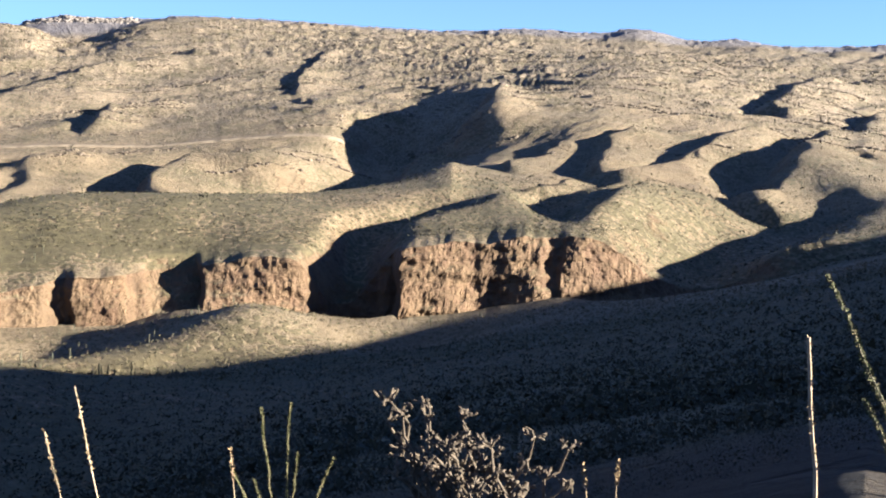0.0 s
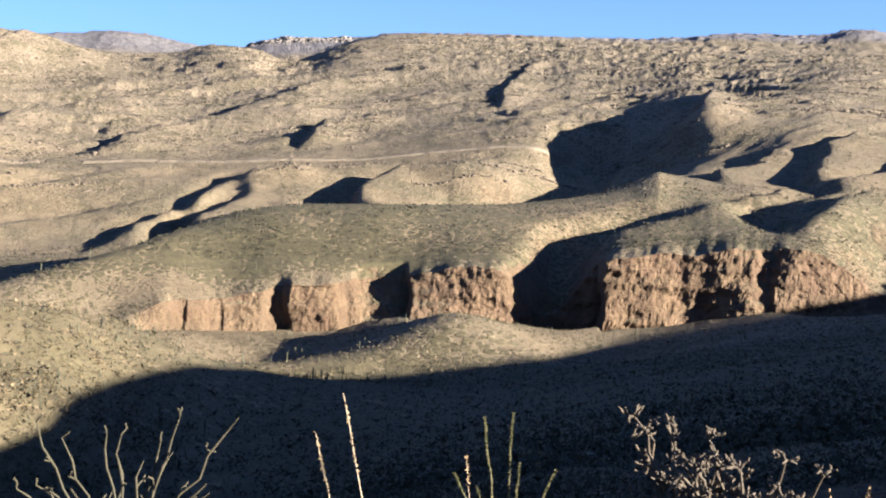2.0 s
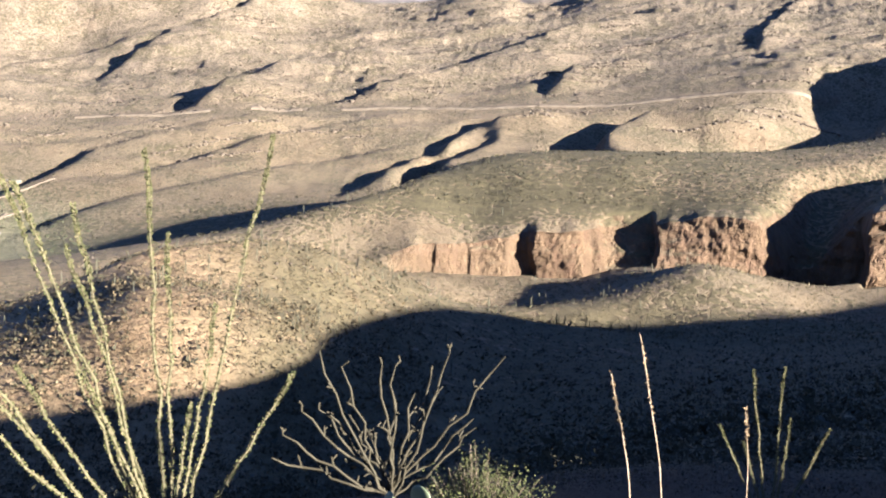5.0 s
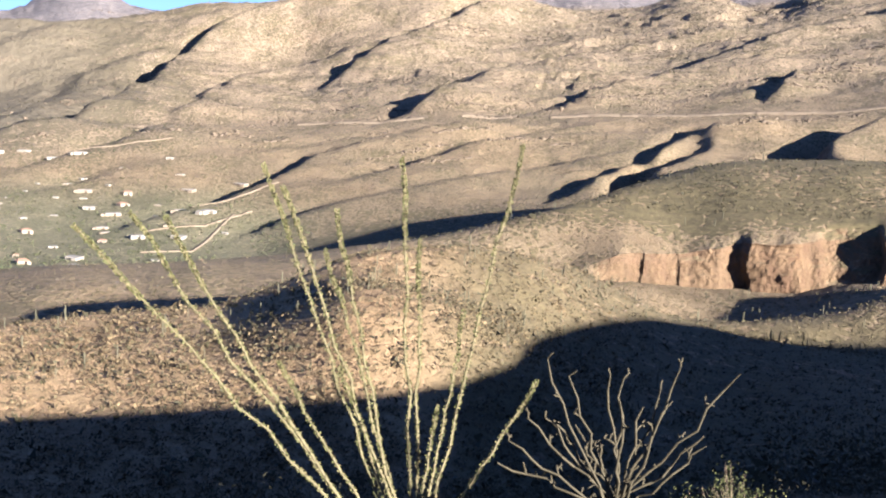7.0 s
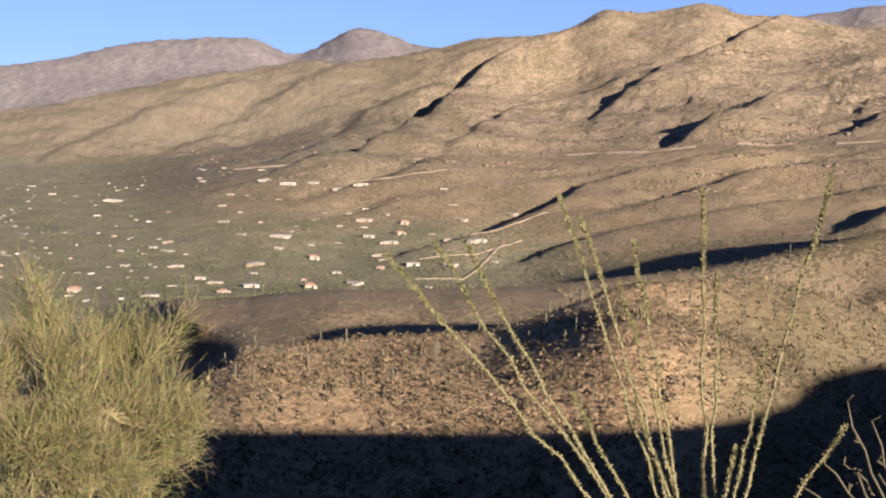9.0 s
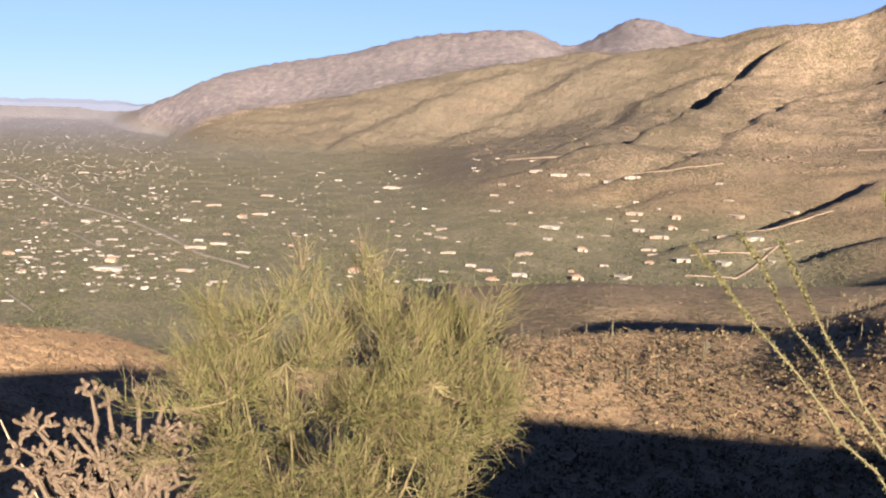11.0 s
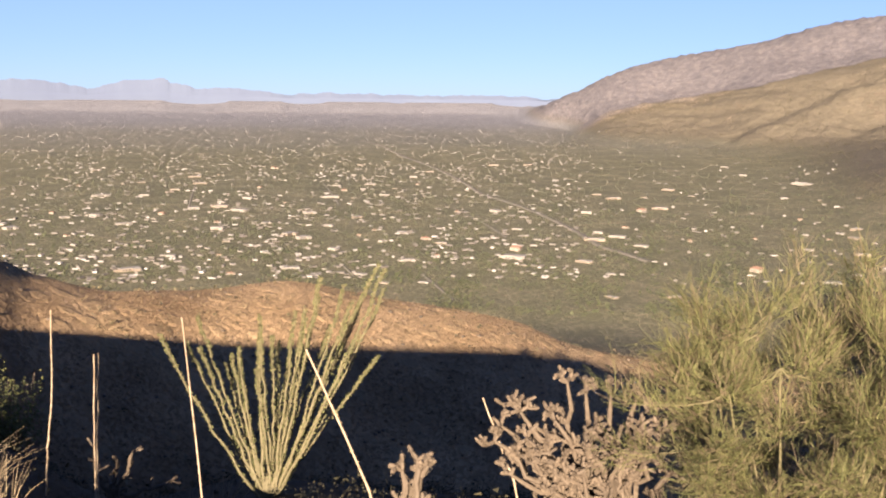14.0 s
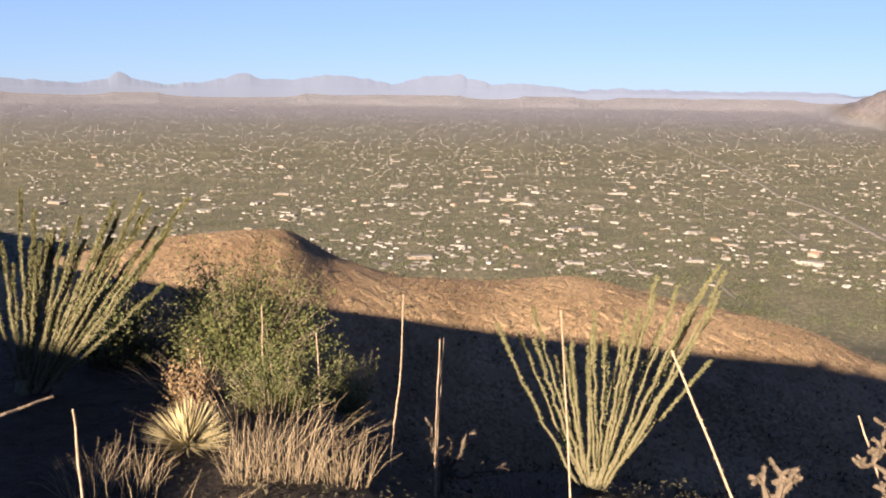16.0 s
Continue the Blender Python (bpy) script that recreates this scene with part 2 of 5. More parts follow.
# Side canyons and washes: heading and distance of the lower and the upper end, depth at both, half-width at both
CUTS = [(-17.0, 760, -17.6, 1500, 34, 12, 60, 60), (-6.6, 900, -7.6, 1250, 20, 8, 26, 26), (24, 1120, 17.2, 1320, 14, 26, 42, 40), (17.5, 1330, 17.0, 1620, 26, 10, 30, 26),
        (26, 470, 10, 540, 14, 6, 40, 30), (39.5, 745, 29, 860, 6, 18, 36, 50), (29.5, 1060, 25.5, 1180, 26, 22, 34, 26), (25.5, 1180, 24, 1700, 24, 10, 26, 20),
        (5.6, 690, -0.8, 1010, 40, 6, 28, 24), (10, 1210, 4.6, 1480, 18, 34, 80, 110), (4.6, 1480, 2.0, 1900, 34, 34, 110, 105), (2.0, 1900, 0.6, 2300, 26, 6, 80, 50)]


def along(X, Y, a0, r0, a1, r1):
    """How far along a line, 0 to 1, and how far off it."""
    ends = [(-r * math.sin(radians(a)), r * math.cos(radians(a))) for a, r in ((a0, r0), (a1, r1))]
    dx, dy = ends[1][0] - ends[0][0], ends[1][1] - ends[0][1]
    size = math.hypot(dx, dy)
    t = ((X - ends[0][0]) * dx + (Y - ends[0][1]) * dy) / size ** 2
    bend = 0.06 * size * np.sin(np.clip(t, 0, 1) * 5.5 + a0)
    side = ((X - ends[0][0]) * dy - (Y - ends[0][1]) * dx) / size + bend
    over = np.maximum(np.maximum(-t, t - 1), 0) * size
    return np.clip(t, 0, 1), np.hypot(side, over)


def column_profile(az):
    """Distances and heights of the landform lines for each heading."""
    rs = [np.full_like(az, 0.0005)]
    zs = [np.full_like(az, 0.0)]
    for i, line in enumerate(LINES):
        wob = 1 + 0.035 * pnoise(az / 5.5, az * 0 + i * 7.3, 40 + i) * (0.1 if i < 3 else 1)
        r = curve(az, line, 1) * wob
        rs.append(r)
        zs.append(EYE + r * np.tan(np.radians(curve(az, line, 2))))
    rs.append(np.full_like(az, 4985.0))
    zs.append(EYE + 4985 * np.tan(np.radians(-0.45)) + 0 * az)
    rs, zs = np.array(rs), np.array(zs)
    for k in range(1, len(rs)):
        rs[k] = np.maximum(rs[k], rs[k - 1] + 1)
    return rs, zs


def spurs(az, R, base, X, Y, last, inner):
    """Heights of the mountain's spurs over its slope: a crest that falls off steeply on the lee of the light."""
    lx, ly = SUN_DIR.x / math.hypot(SUN_DIR.x, SUN_DIR.y), SUN_DIR.y / math.hypot(SUN_DIR.x, SUN_DIR.y)
    jx, jy = 14 * fbm(X / 110, Y / 110, 3, 66), 14 * fbm(X / 110, Y / 110, 3, 67)
    total, dip = np.zeros_like(R), np.zeros_like(R)
    for top, lee, sunny, crest in RIDGES:
        path = []
        for a, el, *own in crest:
            own = own[0] if own else top
            c = int(np.argmin(np.abs(az - a)))
            seen = np.arctan2(base[:last, c] + 0.95 * own - EYE, R[:last, c])
            below = np.where((seen < radians(el)) & (R[:last, c] > inner[c]))[0]
            r = R[min(below[-1] + 1, last - 1), c] if len(below) else inner[c]
            path.append((-r * math.sin(radians(a)), r * math.cos(radians(a)), own))
        cols = np.abs(az - np.mean([p[0] for p in crest])) < 22
        x, y = (X + jx)[:, cols], (Y + jy)[:, cols]
        near, gap, h = np.full(x.shape, 1e9), np.zeros(x.shape), np.ones(x.shape)
        for (x0, y0, h0), (x1, y1, h1) in zip(path, path[1:]):
            dx, dy = x1 - x0, y1 - y0
            t = np.clip(((x - x0) * dx + (y - y0) * dy) / (dx * dx + dy * dy), 0, 1)
            ox, oy = x - x0 - t * dx, y - y0 - t * dy
            d = np.hypot(ox, oy)
            gap = np.where(d < near, (ox * lx + oy * ly) / np.maximum(d, 1), gap)
            h = np.where(d < near, h0 + (h1 - h0) * t, h)
            near = np.minimum(near, d)
        lees = smooth(0.25, -0.35, gap)
        slope = sunny + (lee - sunny) * lees
        fall = np.sqrt((near * slope / h) ** 2 + 0.03) - 0.173
        total[:, cols] += (h * 0.1 * np.logaddexp(0, (1 - fall) / 0.1)) ** 4
        # a gully along the foot of the steep side
        dip[:, cols] = np.maximum(dip[:, cols], 0.4 * h * lees * np.exp(-((near * slope / h - 1.15) / 0.8) ** 2))
    rise = total ** 0.25
    return rise - dip * np.exp(-rise / 25)


def caster(x, y):
    """The ridge behind the lookout, across the light: its crest stands higher towards the canyon's head."""
    ux, uy = math.sin(radians(SUN_AZ)), -math.cos(radians(SUN_AZ))
    u, s = x * ux + y * uy, x * uy - y * ux
    back = 7 + np.where(s > 0, 0.95, 0.55) * np.abs(s)
    h = np.interp(s, RIDGE_S, RIDGE_H)
    d = (-u - back)
    w = np.where(d > 0, 260, back * 0.95 + 1)
    return h - np.abs(d) * np.where(d > 0, 0.12, 0.0) - (h + 1.2 + 0.1 * back) * smooth(0, 1, np.where(d < 0, -d / w, 0))


def build_terrain():
    az = np.concatenate([np.arange(-130, -27, 1.5), np.arange(-27, 32, 0.1), np.arange(32, 133, 0.155), np.arange(133, 231, 1.5)])
    rs, zs = column_profile(az)
    m = slopes(rs, zs)
    R, Z, A = [], [], []
    for k, n in enumerate(STEPS):
        for j in range(n):
            t = j / n
            h = rs[k + 1] - rs[k]
            R.append(rs[k] + t * h)
            m0, m1 = m[k], m[k + 1]
            # the cliff's foot and rim stay sharp
            if k == 4:
                m1 = (zs[5] - zs[4]) / (rs[5] - rs[4]) * (0.75 + 0 * az)
                # behind the near hills the ground falls out of sight
                m0 = np.where(az > 30, np.minimum(m0, (zs[4] - EYE) / rs[4] - 0.08), m0)
            if k == 5:
                m0 = m1 = (zs[6] - zs[5]) / h
            if k == 6:
                m0 = (zs[7] - zs[6]) / h * 1.15
            if k == 11:
                # behind the front range a valley, then the high range
                hidden = np.maximum(smooth(47, 51, az), smooth(15, 18, az) * smooth(34, 31, az))
                m0 = m0 + hidden * ((zs[11] - EYE) / rs[11] - 0.3 - m0)
            Z.append(hermite(t, h, zs[k], zs[k + 1], m0, m1))
            A.append(np.full_like(az, ROUGH[k] + (ROUGH[k + 1] - ROUGH[k]) * t))
    R.append(rs[-1]), Z.append(zs[-1]), A.append(np.full_like(az, ROUGH[-1]))
    R, Z, A = np.array(R), np.array(Z), np.array(A)
    AZ = np.broadcast_to(az, R.shape)
    X, Y = -R * np.sin(np.radians(AZ)), R * np.cos(np.radians(AZ))
    floor = valley_floor(R)
    k0 = np.cumsum([0] + STEPS)
    lift = smooth(0, 90, Z - floor) * 0.97 + 0.03
    A = np.where(R > 550, A * np.where(AZ > 25, lift, 1), A)
    base = Z.copy()
    A = A * (1 + 0.8 * smooth(22, 32, AZ) * smooth(1000, 1300, R) * smooth(3000, 2600, R))
    # rounded hills
    for a, d, h, wa, wd in MOUNDS:
        q = ((AZ - a) / wa) ** 2 + ((R - d) / wd) ** 2
        Z = Z + h * np.exp(-q * 1.2)
    Z = Z + spurs(az, R, base, X, Y, k0[11], np.where(az > 4, rs[8] * 1.03, rs[6] + 40)) * smooth(25, 190, R - rs[6])
    wig = 14 * fbm(X / 120, Y / 120, 3, 66)
    for a0, r0, a1, r1, h0, h1, w0, w1 in CUTS:
        t, d = along(X + wig, Y - wig, a0, r0, a1, r1)
        w = w0 + (w1 - w0) * t
        Z = Z - (h0 + (h1 - h0) * t) * np.exp(-np.abs(d / w) ** 2.6) * smooth(520, 700, R + 200 * (r0 < 600))
    # gullies
    vx, vy = -0.78, -0.62
    P, Q = X * vy - Y * vx, X * vx + Y * vy
    wx, wy = 130 * fbm(X / 700, Y / 700, 3, 90), 130 * fbm(X / 700, Y / 700, 3, 95)
    big = ridged((P + wx * 0.8) / 560, (Q + wy) / 2100, 2, 11)
    mid = ridged((P + wx * 0.5) / 230, (Q + wy * 0.5) / 850, 2, 31)
    low = ridged((P + wx * 0.3) / 70, (Q + wy * 0.2) / 210, 3, 61)
    crag = ridged(P / 45 + wx / 90, Q / 60, 3, 81)
    fine = fbm(X / 26, Y / 26, 3, 51)
    far, up = smooth(700, 1600, R), smooth(40, 160, Z - valley_floor(R))
    Z = Z + A * far * (0.6 * (big - 0.72) + 0.35 * (mid - 0.72)) + A * (0.25 + (0.12 + 0.06 * smooth(46, 56, AZ)) * far) * (low - 0.72) + A * (0.1 - 0.04 * far) * fine + np.minimum(R / 900, 1) * 0.35 * fbm(X / 7, Y / 7, 2, 71)
    # crags on the high ground, and broken ledges
    rocky = smooth(2500, 3200, R) * up * smooth(82, 60, AZ)
    fins = smooth(14, 10, AZ) * smooth(-7, -2, AZ) * smooth(2600, 3000, R) + (smooth(-11, -14, AZ) + 0.8 * smooth(50, 54, AZ)) * smooth(4100, 4350, R)
    Z = Z + (3.5 * rocky + (8 + 7 * smooth(50, 54, AZ)) * np.clip(fins, 0, 1)) * (crag - 0.7)
    tread = Z / 30 + 0.7 * fbm(X / 240, Y / 240, 3, 57)
    step = tread - np.floor(tread)
    where = smooth(0.1, 0.34, fbm(X / 330, Y / 330, 3, 58) + 0.10 * smooth(2600, 3300, R) + 0.12 * smooth(4, -4, AZ) - 0.12 * smooth(34, 44, AZ)) * smooth(1500, 2100, R) * up * smooth(52, 40, AZ)
    Z = Z + 9 * where * (smooth(0.42, 0.58, step) - step)
    # the road keeps an even grade
    kr = k0[9]
    grade = np.exp(-((np.arange(len(R)) - kr) / 3.5) ** 2)[:, None] * smooth(4, 7, AZ) * smooth(67, 64, AZ)
    Z = base + (Z - base) * (1 - 0.8 * grade)
    # cliff: joints and buttresses pushed in and out
    c0, c1 = k0[4 + 1], k0[5 + 1]
    rows = np.arange(len(R))
    band = np.clip(np.minimum((rows - c0 + 6) / 6.0, (c1 + 3 - rows) / 3.0), 0, 1)[:, None]
    wide = np.clip(np.minimum((rows - c0 + 9) / 9.0, (c1 + 5 - rows) / 5.0), 0, 1)[:, None]
    height = np.clip((zs[6] - zs[5]) / 40, 0, 1)[None, :]
    notch = np.exp(-((rows - c1) / 3.0) ** 2)[:, None]
    Z = Z + notch * height * (4.0 * pnoise(AZ / 1.9, AZ * 0 + 3.1, 55) + 1.4 * pnoise(AZ / 0.6, AZ * 0 + 1.7, 56))
    arc = AZ * 12.2
    dz = 2.2 * pnoise(arc / 40, Z / 9, 3)
    joints = 6 * fbm(arc / 30, Z / 50, 2, 7) + 2.8 * (ridged((arc + dz) / 13, Z / 24, 3, 17) - 0.6) + 2.4 * fbm(arc / 4.5, Z / 5, 3, 27) + 7.0 * pnoise(arc / 60, Z / 6.5, 37) + 4.5 * fbm(arc / 12, Z / 8, 3, 47)
    side = AZ + 0.5 * pnoise(AZ * 1.3, Z / 25, 19)
    above = np.clip((rows - c1) / 4.0, 0, 1)[:, None]
    # recesses: sharp on the side towards the light, running out slowly on the other
    alcove = sum(d * smooth(0, 0.3 + 0.3 * above, side - a) * (1 - smooth(0.45 * w, w, side - a)) for a, w, d in ((2.1, 6.0, 36), (13.0, 4.8, 32), (19.8, 1.6, 15), (23.3, 0.9, 5), (25.4, 1.2, 8), (-7.2, 1.4, 6), (-16.5, 4, 9)))
    push = height * (band * joints * 0.6 + wide * alcove)
    R = R + push
    X, Y = -R * np.sin(np.radians(AZ)), R * np.cos(np.radians(AZ))
    Z = np.where(R > 560, np.logaddexp(Z / 3, valley_floor(R) / 3) * 3, Z)
    # the hill behind
    w = np.maximum(smooth(133, 150, AZ), smooth(-27, -38, AZ))
    near = smooth(1500, 1100, R) * w
    Z = Z * (1 - near) + near * caster(X, Y)
    basin = np.where(R > 500, 1 - smooth(8, 50, Z - valley_floor(R)), 0) * smooth(40, 50, AZ)
    basin = np.maximum(basin, smooth(4300, 4500, R) * smooth(85, 88, AZ))
    return az, R, Z, X, Y, basin, np.clip(band * height * 1.3, 0, 1) + 0 * R


RIDGE_S = [-400, -110, -68, -51, -29, -12, -8, -5, -3, 2, 9, 14, 22, 30, 62, 78, 100, 122, 148, 169, 187, 219, 247, 276, 325, 400, 452, 468, 480, 508, 535, 560, 598, 640, 710, 820, 1000]
RIDGE_H = [13.7, 11.7, 10.7, 9.5, 6.8, 4.75, 4.05, 2.95, 2.1, 1.7, 2.1, 2.6, 2.0, 1.3, 2.2, 3.5, 5.0, 7.7, 12.5, 18.4, 25.4, 32.0, 38.1, 43.2, 50.2, 51, 47, 46, 46, 45, 47, 49, 54, 61, 72, 90, 115]
T_AZ, T_R, T_Z, T_X, T_Y, T_BASIN, T_CLIFF = build_terrain()


def ground_z(az, r):
    i = int(np.clip(np.searchsorted(T_AZ, az), 1, len(T_AZ) - 1))
    t = (az - T_AZ[i - 1]) / (T_AZ[i] - T_AZ[i - 1])
    return (1 - t) * np.interp(r, T_R[:, i - 1], T_Z[:, i - 1]) + t * np.interp(r, T_R[:, i], T_Z[:, i])


def spot(az, r, dz=0.0):
    a = radians(az)
    return Vector((-r * math.sin(a), r * math.cos(a), ground_z(az, r) + dz))

# ---- materials ----
def material(name):
    m = bpy.data.materials.new(name)
    m.use_nodes = True
    return m, m.node_tree.nodes, m.node_tree.links, m.node_tree.nodes["Principled BSDF"]


def plain(name, rgb, rough=0.85):
    m, n, l, b = material(name)
    b.inputs["Base Color"].default_value, b.inputs["Roughness"].default_value = (*[0.85 * v for v in rgb], 1), rough
    return m



def node(n, kind, **values):
    made = n.new("ShaderNode" + kind)
    for key, value in values.items():
        if key in made.inputs:
            made.inputs[key].default_value = value
    return made


def noise_at(n, l, where, scale, detail=4.0, rough=0.55, squash=None):
    tex = node(n, "TexNoise", Scale=scale, Detail=detail, Roughness=rough)
    if squash:
        mp = node(n, "Mapping")
        mp.inputs["Scale"].default_value = squash
        l.new(where, mp.inputs[0])
        where = mp.outputs[0]
    l.new(where, tex.inputs["Vector"])
    return tex.outputs["Fac"]


def ramp(n, l, fac, *stops):
    r = n.new("ShaderNodeValToRGB")
    el = r.color_ramp.elements
    while len(el) < len(stops):
        el.new(0.5)
    for e, (p, c) in zip(el, stops):
        e.position, e.color = p, (c if len(c) == 4 else (*c, 1)) if isinstance(c, tuple) else (c, c, c, 1)
    l.new(fac, r.inputs[0])
    return r.outputs[0]


def mix(n, l, fac, a, b, how="MIX"):
    m = n.new("ShaderNodeMix")
    m.data_type, m.blend_type = "RGBA", how
    for slot, v in ((0, fac), (6, a), (7, b)):
        if isinstance(v, (int, float)):
            m.inputs[slot].default_value = v
        elif isinstance(v, tuple):
            m.inputs[slot].default_value = (*v, 1)
        else:
            l.new(v, m.inputs[slot])
    return m.outputs[2]


def calc(n, l, how, a, b=0.0, clamp=False):
    m = n.new("ShaderNodeMath")
    m.operation, m.use_clamp = how, clamp
    for slot, v in ((0, a), (1, b)):
        if isinstance(v, (int, float)):
            m.inputs[slot].default_value = v
        else:
            l.new(v, m.inputs[slot])
    return m.outputs[0]


def bump(n, l, b, height, strength=0.5, distance=0.1):
    bm = node(n, "Bump", Strength=strength, Distance=distance)
    l.new(height, bm.inputs["Height"])
    l.new(bm.outputs[0], b.inputs["Normal"])


def attribute(n, name):
    at = n.new("ShaderNodeAttribute")
    at.attribute_name = name
    return at.outputs["Fac"]


def ground_material():
    m, n, l, b = material("desert_ground")
    geo = n.new("ShaderNodeNewGeometry")
    pos = geo.outputs["Position"]
    sep = n.new("ShaderNodeSeparateXYZ")
    l.new(geo.outputs["Normal"], sep.inputs[0])
    big, mid, small = noise_at(n, l, pos, 0.006, 5), noise_at(n, l, pos, 0.05, 6), noise_at(n, l, pos, 0.6, 6, 0.65)
    soil = ramp(n, l, mid, (0.3, (0.127, 0.089, 0.051)), (0.5, (0.184, 0.134, 0.077)), (0.7, (0.234, 0.174, 0.103)))
    soil = mix(n, l, ramp(n, l, big, (0.4, 0.0), (0.65, 0.6)), soil, (0.134, 0.110, 0.071))
    soil = mix(n, l, ramp(n, l, small, (0.45, 0.0), (0.65, 0.5)), soil, (0.190, 0.154, 0.117))
    # mountain soil turns paler with distance, haze put into its colour
    soil = mix(n, l, calc(n, l, "MULTIPLY", attribute(n, "range"), 0.7), soil, mix(n, l, mid, (0.2, 0.152, 0.108), (0.34, 0.264, 0.19)))
    # stones and scrub, denser in patches
    wob = node(n, "TexNoise", Scale=0.3, Detail=2.0)
    l.new(pos, wob.inputs["Vector"])
    shift = n.new("ShaderNodeVectorMath")
    shift.operation = "MULTIPLY_ADD"
    l.new(wob.outputs["Color"], shift.inputs[0])
    shift.inputs[1].default_value = (2.2, 2.2, 2.2)
    l.new(pos, shift.inputs[2])
    vor = node(n, "TexVoronoi", Scale=0.22, Randomness=1.0)
    l.new(shift.outputs[0], vor.inputs["Vector"])
    vor2 = node(n, "TexVoronoi", Scale=0.115, Randomness=1.0)
    l.new(shift.outputs[0], vor2.inputs["Vector"])
    thick = calc(n, l, "ADD", calc(n, l, "MULTIPLY", noise_at(n, l, pos, 0.012, 5, 0.6), 1.0), -0.22)
    # adds dark scrub colour, which on the near slopes stands in for shade
    thick = calc(n, l, "ADD", thick, calc(n, l, "MULTIPLY", attribute(n, "cover_shade"), 0.46))
    thick = calc(n, l, "ADD", thick, calc(n, l, "MULTIPLY", attribute(n, "basin"), 0.2))
    thick = calc(n, l, "ADD", thick, calc(n, l, "MULTIPLY", attribute(n, "range"), 0.05))
    dot1 = calc(n, l, "SUBTRACT", thick, vor.outputs["Distance"])
    dot1 = calc(n, l, "MULTIPLY", calc(n, l, "ADD", dot1, 0.12), 7.0, True)
    dot2 = calc(n, l, "SUBTRACT", calc(n, l, "MULTIPLY", thick, 0.85), vor2.outputs["Distance"])
    dot2 = calc(n, l, "ADD", dot2, calc(n, l, "MULTIPLY", attribute(n, "range"), 0.13))
    dot2 = calc(n, l, "MULTIPLY", calc(n, l, "ADD", dot2, 0.05), 11.0, True)
    scrub = calc(n, l, "MAXIMUM", dot1, calc(n, l, "MULTIPLY", dot2, 0.85))
    scrub = calc(n, l, "MULTIPLY", scrub, attribute(n, "scrubland"))
    scrub = calc(n, l, "MAXIMUM", scrub, ramp(n, l, noise_at(n, l, pos, 1.6, 6, 0.7), (0.5, 0.0), (0.66, 0.75)))
    green = ramp(n, l, noise_at(n, l, pos, 0.15, 3), (0.35, (0.034, 0.032, 0.014)), (0.65, (0.07, 0.062, 0.028)))
    col = mix(n, l, calc(n, l, "MULTIPLY", scrub, 0.88), soil, green)
    gold = ramp(n, l, mid, (0.35, (0.235, 0.15, 0.078)), (0.6, (0.35, 0.238, 0.132)))
    col = mix(n, l, calc(n, l, "MULTIPLY", attribute(n, "ochre"), calc(n, l, "SUBTRACT", 1.0, calc(n, l, "MULTIPLY", scrub, 0.6))), col, gold)
    # bare rock on steep ground
    rockn = noise_at(n, l, pos, 0.09, 8, 0.6, (1, 1, 0.35))
    rock = ramp(n, l, rockn, (0.3, (0.046, 0.028, 0.016)), (0.46, (0.09, 0.057, 0.032)), (0.6, (0.126, 0.083, 0.047)), (0.75, (0.12, 0.069, 0.035)))
    strata = noise_at(n, l, pos, 0.05, 4, 0.6, (0.25, 0.25, 2.6))
    rock = mix(n, l, ramp(n, l, strata, (0.45, 0.0), (0.6, 0.45)), rock, (0.115, 0.07, 0.044))
    streak = noise_at(n, l, pos, 0.2, 5, 0.6, (1, 1, 0.07))
    rock = mix(n, l, ramp(n, l, streak, (0.5, 0.0), (0.66, 0.65)), rock, (0.082, 0.045, 0.028))
    steep = calc(n, l, "SUBTRACT", 1.0, sep.outputs["Z"])
    steep = calc(n, l, "ADD", steep, calc(n, l, "MULTIPLY", calc(n, l, "SUBTRACT", mid, 0.5), 0.5))
    bare = ramp(n, l, steep, (0.24, 0.0), (0.36, 1.0))
    cl = calc(n, l, "MULTIPLY", attribute(n, "cliff"), ramp(n, l, steep, (0.12, 0.0), (0.3, 1.0)))
    bare = calc(n, l, "MAXIMUM", calc(n, l, "MULTIPLY", bare, calc(n, l, "SUBTRACT", 0.85, calc(n, l, "MULTIPLY", attribute(n, "range"), 0.45))), cl)
    col = mix(n, l, bare, col, rock)
    # basin: creosote flats with pale washes
    flats = ramp(n, l, noise_at(n, l, pos, 0.02, 7, 0.65), (0.34, (0.112, 0.106, 0.064)), (0.52, (0.16, 0.147, 0.09)), (0.68, (0.225, 0.192, 0.124)), (0.82, (0.29, 0.24, 0.165)))
    col = mix(n, l, attribute(n, "basin"), col, mix(n, l, calc(n, l, "MULTIPLY", scrub, 0.6), flats, (0.056, 0.062, 0.034)))
    # the far basin fades to grey with distance: haze put into its colour
    col = mix(n, l, attribute(n, "town_haze"), col, mix(n, l, noise_at(n, l, pos, 0.01, 6, 0.7), (0.108, 0.114, 0.134), (0.165, 0.166, 0.18)))
    # granite ranges: paler and pinker with distance in place of haze, thinly covered
    granite = ramp(n, l, noise_at(n, l, pos, 0.03, 8, 0.65), (0.3, (0.086, 0.071, 0.052)), (0.5, (0.166, 0.139, 0.102)), (0.7, (0.227, 0.194, 0.151)))
    high = calc(n, l, "MULTIPLY", attribute(n, "range"), 0.12)
    high = calc(n, l, "MULTIPLY", high, calc(n, l, "SUBTRACT", 1.0, calc(n, l, "MULTIPLY", scrub, 0.7)))
    col = mix(n, l, high, col, granite)
